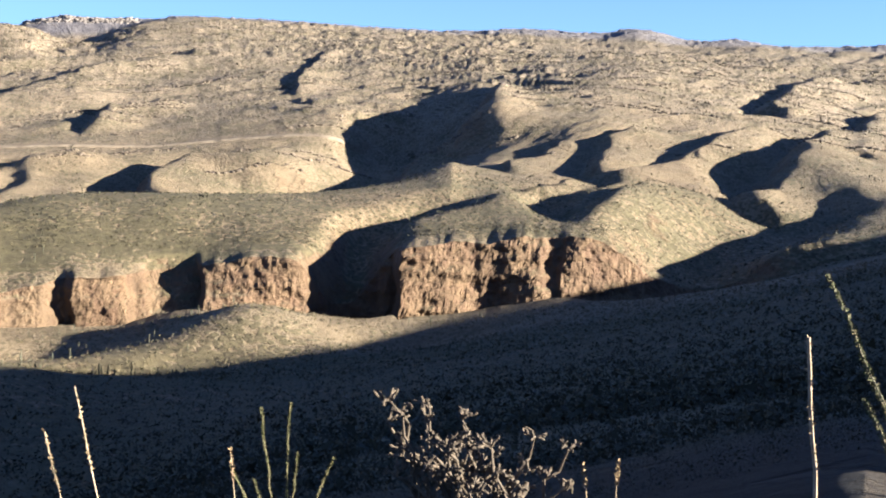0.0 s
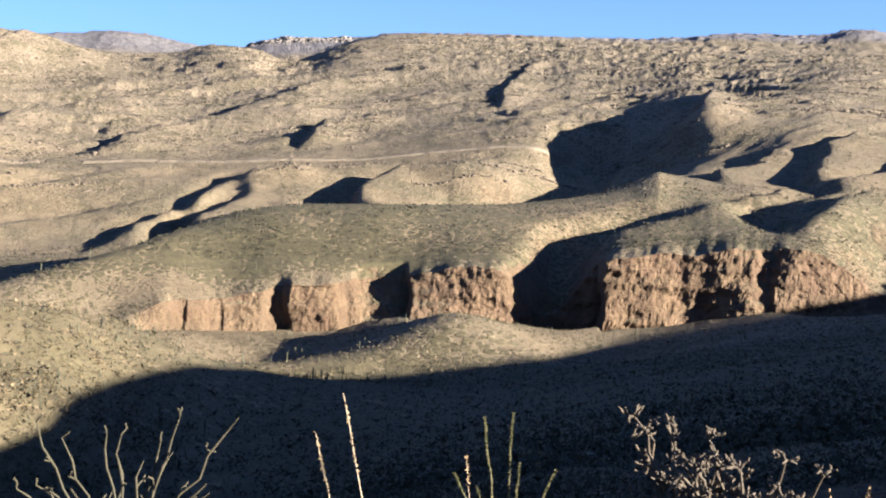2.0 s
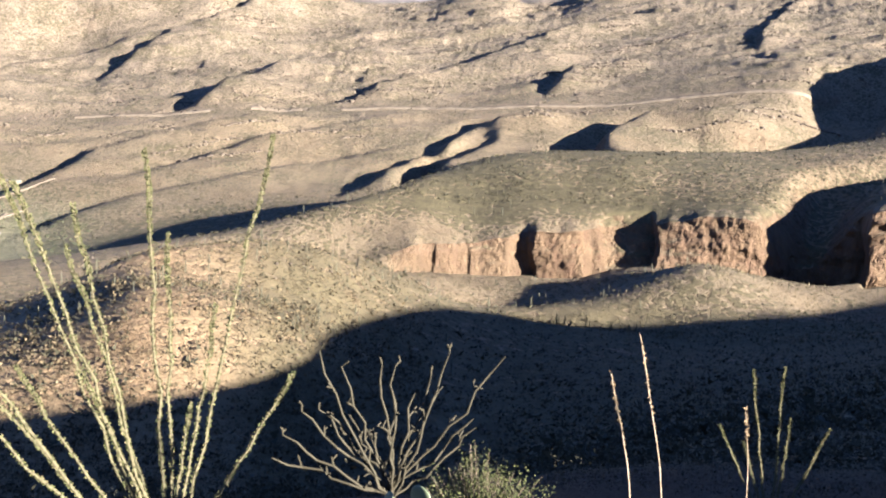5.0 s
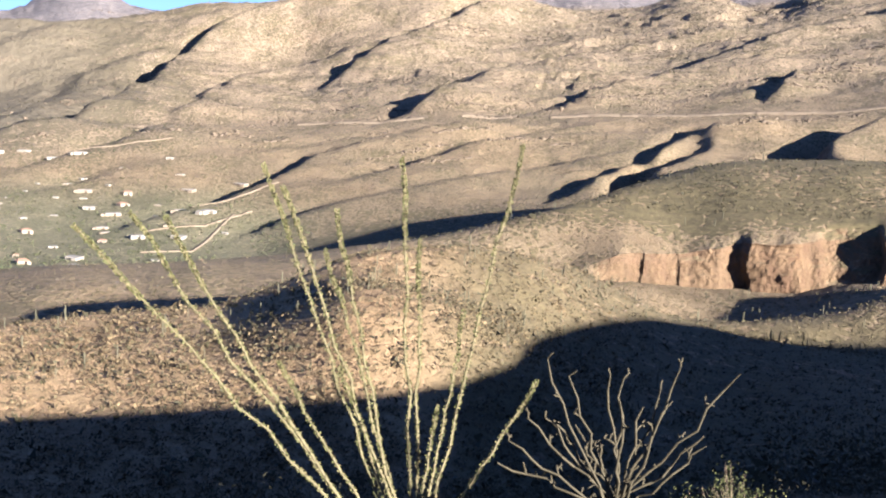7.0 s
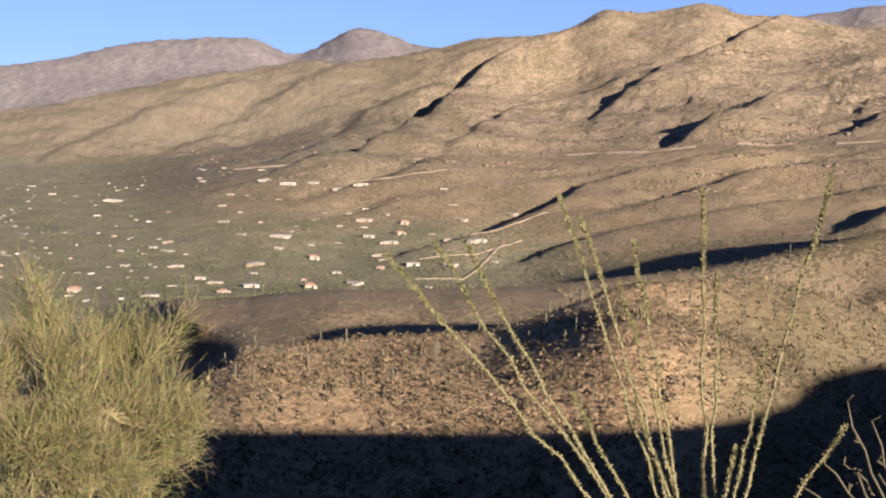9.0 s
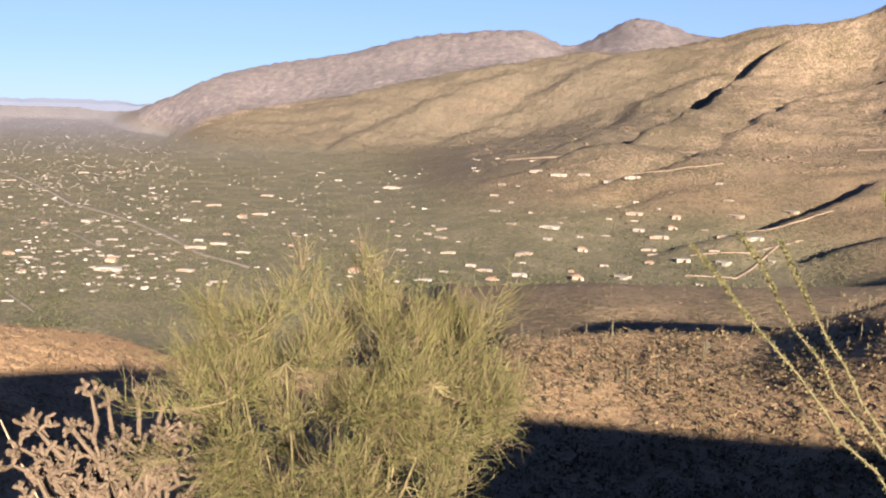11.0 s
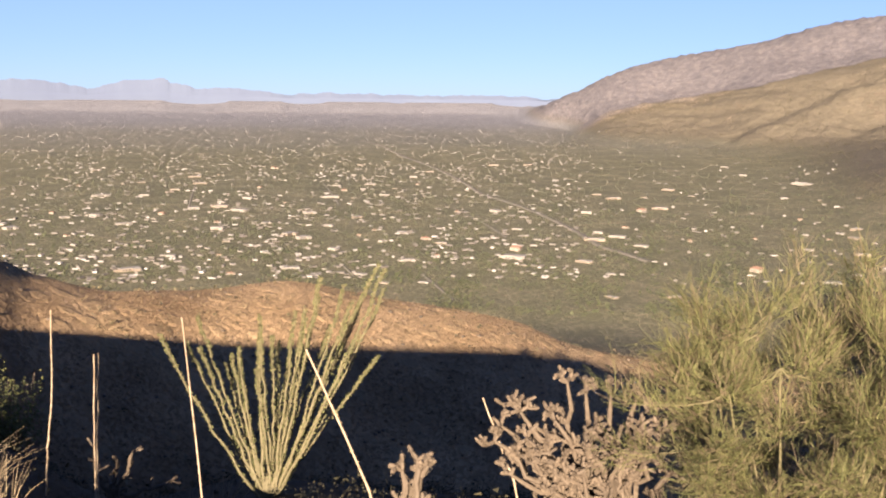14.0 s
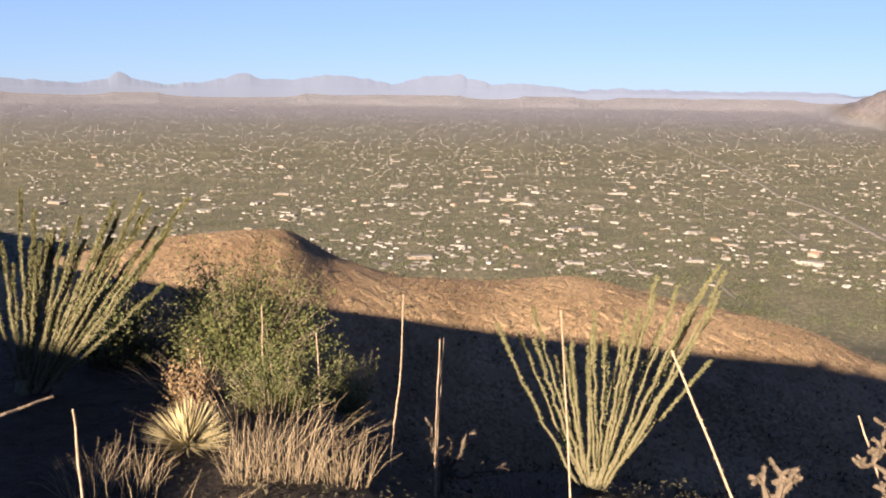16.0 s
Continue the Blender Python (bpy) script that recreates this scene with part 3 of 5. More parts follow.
    # the highest range: haze painted as a grey-mauve tint, granite with pale bare patches
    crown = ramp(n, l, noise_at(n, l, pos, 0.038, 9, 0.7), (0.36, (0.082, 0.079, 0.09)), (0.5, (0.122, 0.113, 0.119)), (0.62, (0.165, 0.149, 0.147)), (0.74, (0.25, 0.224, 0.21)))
    # a thin share of this haze tint also lies on the front slopes
    col = mix(n, l, attribute(n, "range_haze"), col, crown)
    # dark ground near the lookout: the hillside's shade, put into the colour
    bank_shade = ramp(n, l, noise_at(n, l, pos, 5.0, 7, 0.7), (0.4, (0.014, 0.011, 0.008)), (0.62, (0.034, 0.026, 0.018)), (0.75, (0.062, 0.047, 0.034)))
    col = mix(n, l, attribute(n, "bank"), col, bank_shade)
    # grit close by
    grit = noise_at(n, l, pos, 9.0, 8, 0.7)
    col = mix(n, l, ramp(n, l, grit, (0.42, 0.55), (0.6, 0.0)), col, (0.041, 0.031, 0.021))
    l.new(col, b.inputs["Base Color"])
    b.inputs["Roughness"].default_value = 0.95
    b.inputs["Specular IOR Level"].default_value = 0.15
    hgt = calc(n, l, "ADD", calc(n, l, "MULTIPLY", scrub, 0.45), calc(n, l, "ADD", calc(n, l, "MULTIPLY", mid, 1.2), calc(n, l, "MULTIPLY", small, 0.5)))
    hgt = calc(n, l, "ADD", hgt, calc(n, l, "MULTIPLY", grit, 0.06))
    hgt = calc(n, l, "ADD", hgt, calc(n, l, "MULTIPLY", calc(n, l, "MULTIPLY", rockn, bare), 5.0))
    gully = noise_at(n, l, pos, 0.028, 9, 0.62)
    hgt = calc(n, l, "ADD", hgt, calc(n, l, "MULTIPLY", calc(n, l, "MULTIPLY", gully, attribute(n, "range")), 7.0))
    bump(n, l, b, hgt, 0.9, 1.3)
    return m


def leafy(name, low, high, other=None, share=0.3, rough=0.8):
    """Colours vary from clump to clump."""
    m, n, l, b = material(name)
    geo = n.new("ShaderNodeNewGeometry")
    rnd = geo.outputs["Random Per Island"]
    low, high, other = [c and tuple(0.64 * v for v in c) for c in (low, high, other)]
    stops = [(0.0, low), (1.0 - share if other else 1.0, high)]
    if other:
        stops.append((1.0 - share + 0.02, other))
    col = ramp(n, l, rnd, *stops)
    fine = noise_at(n, l, geo.outputs["Position"], 30.0, 3)
    col = mix(n, l, ramp(n, l, fine, (0.35, 0.0), (0.65, 0.35)), col, tuple(0.45 * v for v in low))
    l.new(col, b.inputs["Base Color"])
    b.inputs["Roughness"].default_value = rough
    b.inputs["Specular IOR Level"].default_value = 0.25
    return m


GROUND = ground_material()
SCRUB = leafy("scrub_leaves", (0.055, 0.048, 0.027), (0.125, 0.104, 0.058), (0.16, 0.125, 0.08), 0.25)
DARK_BRUSH = leafy("mountain_brush_leaves", (0.03, 0.029, 0.015), (0.07, 0.06, 0.03))
BROWN = leafy("brown_scrub", (0.045, 0.036, 0.018), (0.115, 0.084, 0.042), (0.2, 0.15, 0.08), 0.35)
OLIVE = leafy("olive_scrub", (0.062, 0.056, 0.026), (0.13, 0.11, 0.055), (0.18, 0.14, 0.08), 0.35)
SAGUARO = leafy("saguaro_skin", (0.07, 0.068, 0.042), (0.12, 0.112, 0.07))

# ---- ground ----
def build_ground():
    rows, cols = T_R.shape
    co = np.stack([T_X, T_Y, T_Z], -1).reshape(-1, 3)
    me = bpy.data.meshes.new("ground")
    i = np.arange(rows - 1)[:, None] * cols
    j = np.arange(cols)[None, :]
    j2 = (j + 1) % cols
    quads = np.stack([i + j, i + cols + j, i + cols + j2, i + j2], -1).reshape(-1, 4)
    quads = quads[:, ::-1]
    me.vertices.add(len(co))
    me.vertices.foreach_set("co", co.ravel())
    me.loops.add(quads.size)
    me.loops.foreach_set("vertex_index", quads.ravel())
    me.polygons.add(len(quads))
    me.polygons.foreach_set("loop_start", np.arange(0, quads.size, 4))
    me.update(calc_edges=True)
    soft = np.broadcast_to((T_CLIFF[:-1] < 0.25), (rows - 1, cols)).ravel()
    me.polygons.foreach_set("use_smooth", np.ascontiguousarray(soft))
    me.materials.append(GROUND)
    # scrub on mesa and range front; near slopes darkened in place of shade
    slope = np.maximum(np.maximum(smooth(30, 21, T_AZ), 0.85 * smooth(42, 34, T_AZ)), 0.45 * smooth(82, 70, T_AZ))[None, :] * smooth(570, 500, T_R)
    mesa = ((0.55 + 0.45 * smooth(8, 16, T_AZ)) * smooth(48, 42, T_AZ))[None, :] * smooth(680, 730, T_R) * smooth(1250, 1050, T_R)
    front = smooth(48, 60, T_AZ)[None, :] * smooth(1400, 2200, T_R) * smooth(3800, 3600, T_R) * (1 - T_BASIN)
    T_COVER_SHADE = np.maximum(np.maximum(smooth(125, 95, T_R), slope), np.maximum(0.85 * mesa, front))
    # the bank mask marks where hillside shade is darkened into the ground colour
    # weights that grow with distance carry haze into the ground colour
    for name, values in (("basin", T_BASIN), ("cliff", T_CLIFF), ("cover_shade", T_COVER_SHADE), ("scrubland", np.maximum(0.6 + 0.4 * smooth(300, 700, T_R), T_COVER_SHADE)), ("ochre", (0.65 * smooth(33, 41, T_AZ) + 0.3 * smooth(70, 84, T_AZ))[None, :] * smooth(100, 130, T_R) * smooth(480, 380, T_R)), ("bank", np.maximum(smooth(60, 25, T_R), 0.75 * smooth(64, 80, T_AZ)[None, :] * smooth(150, 105, T_R))), ("town_haze", (0.35 * smooth(2600, 3700, T_R) + 0.65 * smooth(3700, 4650, T_R)) * T_BASIN), ("range_haze", np.maximum(smooth(4000, 4200, T_R), np.maximum(smooth(3640, 3900, T_R) * smooth(50, 56, T_AZ)[None, :], 0.22 * front)) * (1 - T_BASIN)), ("range", smooth(1300, 2600, T_R) * (1 - T_BASIN))):
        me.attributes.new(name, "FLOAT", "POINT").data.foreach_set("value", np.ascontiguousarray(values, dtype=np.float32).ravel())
    ob = new("ground", me)
    return tagged(ob, "dry desert hills with scrub, tan rock cliffs and a wide basin", "ground", kind="structure")


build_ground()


def mesh_from(name, verts, faces, mat, flat=True):
    me = bpy.data.meshes.new(name)
    me.from_pydata(verts, [], faces)
    me.materials.append(mat)
    if not flat:
        me.polygons.foreach_set("use_smooth", [True] * len(faces))
    return me


def ground_many(az, r):
    """Heights for many places at once."""
    i = np.clip(np.searchsorted(T_AZ, az), 1, len(T_AZ) - 1)
    out = np.zeros(len(az))
    order = np.argsort(i)
    for c in np.unique(i):
        pick = np.where(i == c)[0]
        out[pick] = np.interp(r[pick], T_R[:, c], T_Z[:, c])
    return out


def tufts(name, az, r, size, tris, mat, rng, tall=0.75, spread=0.24):
    """Low bushes: each a dome of small leaf blades."""
    n = len(az)
    z = ground_many(az, r)
    a = np.radians(az)
    base = np.stack([-r * np.sin(a), r * np.cos(a), z], -1)
    ang = rng.uniform(0, 2 * np.pi, (n, tris))
    up = rng.uniform(0.0, 1.0, (n, tris))
    rad = np.sqrt(np.maximum(1 - up ** 2, 0)) * rng.uniform(0.5, 1.0, (n, tris))
    centre = np.stack([rad * np.cos(ang) * 0.62, rad * np.sin(ang) * 0.62, up * tall * rng.uniform(0.6, 1.0, (n, tris))], -1)
    jitter = rng.normal(0, spread, (n, tris, 3, 3))
    tri = centre[:, :, None, :] + jitter
    tri[..., 2] = np.maximum(tri[..., 2], -0.05)
    tri = tri * size[:, None, None, None] + base[:, None, None, :]
    co = tri.reshape(-1, 3)
    me = bpy.data.meshes.new(name)
    k = len(co) // 3
    me.vertices.add(len(co))
    me.vertices.foreach_set("co", co.ravel())
    me.loops.add(len(co))
    me.loops.foreach_set("vertex_index", np.arange(len(co)))
    me.polygons.add(k)
    me.polygons.foreach_set("loop_start", np.arange(0, len(co), 3))
    me.update(calc_edges=True)
    me.materials.append(mat)
    return new(name, me)


def scatter_scrub(name, count, r0, r1, s0, s1, blades, seed, label, spread=0.24, left=133, bar=-0.15, fade=0, leaves=None, right=-27):
    rng = np.random.default_rng(seed)
    az = rng.uniform(right, left, count)
    r = np.exp(rng.uniform(np.log(r0), np.log(r1), count))
    dense = fbm(-r * np.sin(np.radians(az)) / 45, r * np.cos(np.radians(az)) / 45, 3, 3)
    keep = dense + rng.uniform(-0.35, 0.5, count) > bar
    keep &= ~((az > 80) & (r > 125) & (r < 300) & (rng.uniform(0, 1, count) < 0.4))
    keep &= ~((r > 655) & (r < 740) & (az < 31))
    if fade:
        keep &= rng.uniform(0, 1, count) > 0.25 * smooth(fade, fade + 26, az)
    az, r = az[keep], r[keep]
    size = (s0 + (s1 - s0) * rng.uniform(0, 1, len(az)) ** 1.7) * np.where(rng.uniform(0, 1, len(az)) < 0.1, 1.7, 1.0)
    # only low growth on the western knoll
    size = np.where((az > 110) & (az < 123) & (r > 130) & (r < 230), np.minimum(size, 0.5), size)
    size = np.where((az > 72) & (r > 130) & (r < 300), size * 0.5, size)
    tagged(tufts(name, az, r, size, blades, leaves or SCRUB, rng, 0.75, spread), label, "scrub", kind="stuff")


# plants of the shaded hillside take darker leaves, to deepen its shade
scatter_scrub("near_scrub", 4800, 18, 46, 0.3, 0.75, 22, 5, "low brush and dry grass on the shaded hillside, coloured darker for shade", 0.032, 133, -0.5, 0, DARK_BRUSH)
scatter_scrub("hillside_brush", 9000, 40, 130, 0.6, 1.5, 14, 15, "brush covering the shaded hillside, coloured darker for shade", 0.085, 133, -0.5, 0, DARK_BRUSH)
scatter_scrub("slope_brush", 36000, 110, 540, 0.9, 2.4, 5, 9, "dense brush on the north slope, coloured darker for shade", 0.16, 90, -0.5, 18, DARK_BRUSH)
scatter_scrub("desert_scrub", 46000, 110, 1150, 0.4, 1.4, 5, 6, "low dark green and straw-coloured desert scrub on the slopes", 0.24, 133, -0.15, 0, OLIVE)
scatter_scrub("canyon_scrub", 26000, 440, 800, 0.5, 1.7, 6, 36, "olive scrub between the wash and the cliff foot", 0.22, 34, -0.4, 0, OLIVE)
scatter_scrub("hill_scrub", 40000, 150, 420, 0.7, 2.0, 8, 46, "brown and straw scrub on the lit hill", 0.14, 131, -0.3, 0, BROWN, 26)
scatter_scrub("plateau_scrub", 21000, 690, 1250, 0.7, 2.2, 6, 26, "dark olive scrub dotting the plateau above the cliff", 0.26, 40, -0.3, 0, DARK_BRUSH)
# dark leaves here too, deepening the bank's shade by colour
scatter_scrub("bank_litter", 8000, 2.4, 24, 0.05, 0.15, 10, 8, "dry tufts, twigs and stones on the dark bank", 0.07, leaves=DARK_BRUSH, right=66)


def mountain_brush():
    rng = np.random.default_rng(31)
    n = 62000
    az, r = rng.uniform(-27, 84, n), rng.uniform(1100, 3700, n)
    up = ground_many(az, r) - valley_floor(r)
    x, y = -r * np.sin(np.radians(az)), r * np.cos(np.radians(az))
    keep = (up > 8) & (fbm(x / 160, y / 160, 3, 33) + rng.uniform(-0.4, 0.5, n) > 0.02)
    az, r = az[keep], r[keep]
    tagged(tufts("mountain_brush", az, r, rng.uniform(1.5, 4.2, len(az)) * np.clip(r / 2400, 0.6, 1.3), 5, DARK_BRUSH, rng, 0.8, 0.3), "dark trees and brush speckling the mountain slopes", "scrub", kind="stuff")


mountain_brush()

STONE = leafy("granite_boulders", (0.08, 0.06, 0.042), (0.17, 0.13, 0.092))


def boulders(name, az, r, size, seed, label, mat=None):
    """Angular rocks, each sunk into the slope."""
    rng = np.random.default_rng(seed)
    n = len(az)
    corner = np.array([(x, y, z) for z in (-0.5, 0.6) for x, y in ((-1, -1), (1, -1), (1, 1), (-1, 1))], float)
    co = corner[None] * rng.uniform(0.45, 1.15, (n, 8, 3)) * size[:, None, None] * 0.5
    co[:, :, 2] *= rng.uniform(0.5, 1.25, (n, 1))
    a = rng.uniform(0, 6.283, (n, 1))
    x, y = co[..., 0] * np.cos(a) - co[..., 1] * np.sin(a), co[..., 0] * np.sin(a) + co[..., 1] * np.cos(a)
    t = np.radians(az)
    co = np.stack([x - (r * np.sin(t))[:, None], y + (r * np.cos(t))[:, None], co[..., 2] + ground_many(az, r)[:, None]], -1).reshape(-1, 3)
    quad = np.array([(4, 5, 6, 7), (0, 1, 5, 4), (1, 2, 6, 5), (2, 3, 7, 6), (3, 0, 4, 7)])
    f = (quad[None] + np.arange(n)[:, None, None] * 8).reshape(-1, 4)
    me = bpy.data.meshes.new(name)
    me.vertices.add(len(co))
    me.vertices.foreach_set("co", co.ravel())
    me.loops.add(f.size)
    me.loops.foreach_set("vertex_index", f.ravel())
    me.polygons.add(len(f))
    me.polygons.foreach_set("loop_start", np.arange(0, f.size, 4))
    me.update(calc_edges=True)
    me.materials.append(mat or STONE)
    tagged(new(name, me), label, "rocks", kind="stuff")


def scatter_rocks():
    rng = np.random.default_rng(77)
    n = 60000
    az, r = rng.uniform(-27, 66, n), rng.uniform(1900, 4300, n)
    x, y = -r * np.sin(np.radians(az)), r * np.cos(np.radians(az))
    crop = ridged(x / 260, y / 260, 3, 101) + 0.35 * fbm(x / 900, y / 900, 2, 103)
    up = ground_many(az, r) - valley_floor(r)
    keep = (crop > 0.835) & (up > 60)
    az, r = az[keep], r[keep]
    boulders("rock_outcrops", az, r, rng.uniform(1.8, 5, len(az)) * np.where(rng.random(len(az)) < 0.1, 2.0, 1), 78, "granite outcrops along the mountain crests and spurs")
    # ledges: rows of blocks along the contours
    at, rr, ss = [], [], []
    for _ in range(230):
        a0, r0, m = rng.uniform(-26, 58), rng.uniform(1500, 3500), rng.integers(10, 34)
        if ground_many(np.array([a0]), np.array([r0]))[0] - valley_floor(np.array([r0]))[0] < 90:
            continue
        run = np.cumsum(rng.uniform(2.5, 7, m))
        at.append(a0 + np.degrees(run / r0))
        rr.append(r0 - 0.35 * run + rng.normal(0, 2.5, m))
        ss.append(rng.uniform(3, 8, m))
    boulders("rock_ledges", np.concatenate(at), np.concatenate(rr), np.concatenate(ss), 81, "broken brown rock ledges along the mountain slopes")
    n = 1100
    boulders("pale_cliffs", rng.uniform(17.0, 22.6, n), rng.uniform(4330, 4560, n), rng.uniform(8, 22, n), 82, "pale bare granite cliffs on the skyline", leafy("pale_granite", (0.13, 0.112, 0.1), (0.24, 0.205, 0.18)))
    n = 5200
    az, r = rng.uniform(-27, 133, n), np.exp(rng.uniform(np.log(60), np.log(900), n))
    boulders("hill_stones", az, r, rng.uniform(0.25, 1.1, n) * np.clip(r / 250, 0.4, 1.4), 79, "loose tan stones and boulders on the slopes")


scatter_rocks()


# ---- distance, roads ----
def dusty(name, low, high, scale, rough=0.95, strength=0.0):
    m, n, l, b = material(name)
    pos = n.new("ShaderNodeNewGeometry").outputs["Position"]
    f = noise_at(n, l, pos, scale, 6, 0.6)
    low, high = [tuple(0.82 * v for v in c) for c in (low, high)]
    l.new(ramp(n, l, f, (0.35, low), (0.65, high)), b.inputs["Base Color"])
    b.inputs["Roughness"].default_value = rough
    b.inputs["Specular IOR Level"].default_value = 0.2
    if strength:
        bump(n, l, b, f, strength, 0.02)
    return m


# the far range's haze is mixed into this bluish base colour
FAR_HAZE = dusty("far_range", (0.066, 0.082, 0.12), (0.072, 0.09, 0.128), 0.004)
ROAD_DIRT = dusty("pale_dirt", (0.14, 0.108, 0.076), (0.185, 0.148, 0.106), 0.05)
ROAD_GREY = dusty("worn_road", (0.13, 0.115, 0.092), (0.17, 0.15, 0.12), 0.05)

RANGE_PEAKS = [(136, 0.1, 9), (129.4, 0.22, 6), (123.5, 0.62, 0.9), (123.5, 0.3, 3), (117.1, 0.72, 1.4), (116, 0.4, 6), (112, 0.62, 4), (106, 0.7, 3.4), (105.2, 0.84, 1.0), (102, 0.3, 4), (95, 0.05, 8), (88, 0.02, 6)]


def far_range():
    """Low ranges on the far side of the basin."""
    az = np.arange(80, 140, 0.08)
    top = sum(0 * az for _ in range(1))
    for a, h, w in RANGE_PEAKS:
        top = np.maximum(top, (h + 0.38) * np.exp(-((az - a) / w) ** 2))
    top = top + 0.16 * fbm(az / 1.1, az * 0, 6, 5) - 0.36
    verts, faces = [], []
    for i, a in enumerate(az):
        c, s = math.cos(radians(a)), math.sin(radians(a))
        for r, e in ((4900, -0.8), (4915, -0.2 + 0.35 * top[i]), (4930, top[i]), (4950, -0.8)):
            verts.append((-r * s, r * c, EYE + r * math.tan(radians(e))))
        if i:
            for k in range(3):
                p = i * 4 + k
                faces.append((p, p + 1, p - 3, p - 4))
    ob = new("backdrop", mesh_from("backdrop", verts, faces, FAR_HAZE))
    tagged(ob, "hazy mauve mountain range beyond the basin", "mountains", kind="structure")


far_range()


def ribbon(name, way, width, mat, label, lift=0.8, steps=26, shoulder=0.0):
    """A road laid on the ground along (heading, distance) knots."""
    k = np.array(way, float)
    t = np.linspace(0, 1, steps * (len(k) - 1) + 1)
    ks = np.linspace(0, 1, len(k))
    az, r = np.interp(t, ks, k[:, 0]), np.interp(t, ks, k[:, 1])
    r = r * (1 + 0.004 * fbm(t * 9, t * 0, 2, len(name)))
    x, y = -r * np.sin(np.radians(az)), r * np.cos(np.radians(az))
    dx, dy = np.gradient(x), np.gradient(y)
    n = np.hypot(dx, dy)
    px, py = -dy / n, dx / n
    if np.mean(px * x + py * y) < 0:
        px, py = -px, -py
    verts, faces = [], []
    wob = 1 + 0.25 * fbm(t * 22, t * 0 + 3, 2, 3)
    section = ((-1, -0.8), (-0.8, lift), (0.8, lift), (1, -0.8)) if not shoulder else ((-0.9, lift - shoulder * 0.7), (-0.6, lift), (0.5, lift), (0.95, lift + shoulder), (1.3, -1.0))
    m = len(section)
    for i in range(len(t)):
        mid = ground_z(az[i], r[i])
        for side, dz in section:
            vx, vy = x[i] + px[i] * side * width * wob[i] / 2, y[i] + py[i] * side * width * wob[i] / 2
            own = ground_z(math.degrees(math.atan2(-vx, vy)), math.hypot(vx, vy))
            z = own + dz if not shoulder or dz < 0 else mid + dz * (wob[i] if dz > lift else 1)
            verts.append((vx, vy, z))
        if i:
            for k2 in range(m - 1):
                p = i * m + k2
                faces.append((p, p + 1, p + 1 - m, p - m))
    ob = new(name, mesh_from(name, verts, faces, mat, False))
    return tagged(ob, label, "road", kind="structure")


def out(az, el):
    """Where a sight line meets the basin."""
    d = 170 / math.tan(radians(-el))
    return (az, d if d < 2500 else 2500 + 2400 * (1 - math.exp(-(d - 2500) / 2400)))


def bench(a0, a1, n=8):
    return [(a, float(curve(np.array([a]), BENCH_ROAD, 1)[0]) * 0.995) for a in np.linspace(a0, a1, n)]


PALE = "pale graded dirt road cut into the hillside"
for a0, a1 in ((5.6, 12.4), (12.4, 20), (20, 26), (26, 31), (33, 36), (38, 41.5), (41.5, 45.2), (52.4, 55.5), (57, 63.8)):
    ribbon("road", bench(a0, a1), 13, ROAD_DIRT, PALE, 1.2, 8, 3.0)
ribbon("road", [out(94.3, -2.57), out(91.8, -3.5), out(87.6, -5.53), out(80.8, -8.4), out(78, -9.2)], 10, ROAD_GREY, "straight pale paved road across the basin", 0.8)
for way in (((103.4, -4.75), (103.9, -6.3)), ((96.5, -4.95), (95.6, -6.22)), ((89.2, -6.34), (86.1, -8.06)), ((95.5, -9.56), (94.8, -10.2)),
            ((90.9, -10.14), (89.1, -11.62)), ((103.9, -6.3), (95.6, -6.53)), ((129.6, -4.43), (122.6, -4.99)), ((119.5, -5.12), (115.9, -5.36)), ((115, -7.42), (113.1, -6.32))):
    ribbon("road", [out(*p) for p in way], 3.5, ROAD_DIRT if way[0][0] > 104 else ROAD_GREY, "narrow pale dirt road in the basin", 0.3)
for way in (((50.9, 1300), (48.9, 1340), (46.2, 1420)), ((48.6, 1270), (50.9, 1080), (53.6, 1080)), ((56.9, 1700), (51.9, 1720)), ((47.6, 1290), (50.2, 1210), (53.4, 1190))):
    ribbon("road", list(way), 3.5, ROAD_DIRT, "winding pale dirt drive on the slope", 1.0)


# ---- things ----
def part(name, bm, mat, parent=None, label="", smooth_faces=False):
    """Links a bmesh, or vertices and faces, as one mesh object under a thing or a part."""
    if isinstance(bm, tuple):
        me = mesh_from(name, bm[0], bm[1], mat, not smooth_faces)
    else:
        me = bpy.data.meshes.new(name)
        bm.to_mesh(me)
        bm.free()
        me.materials.append(mat)
        if smooth_faces:
            me.polygons.foreach_set("use_smooth", [True] * len(me.polygons))
    ob = new(name, me)
    ob.parent = parent
    if label:
        ob["label"] = label
    return ob


def thing(name, place, label, category, group=""):
    ob = new(name)
    ob.location = place
    return tagged(ob, label, category, group)


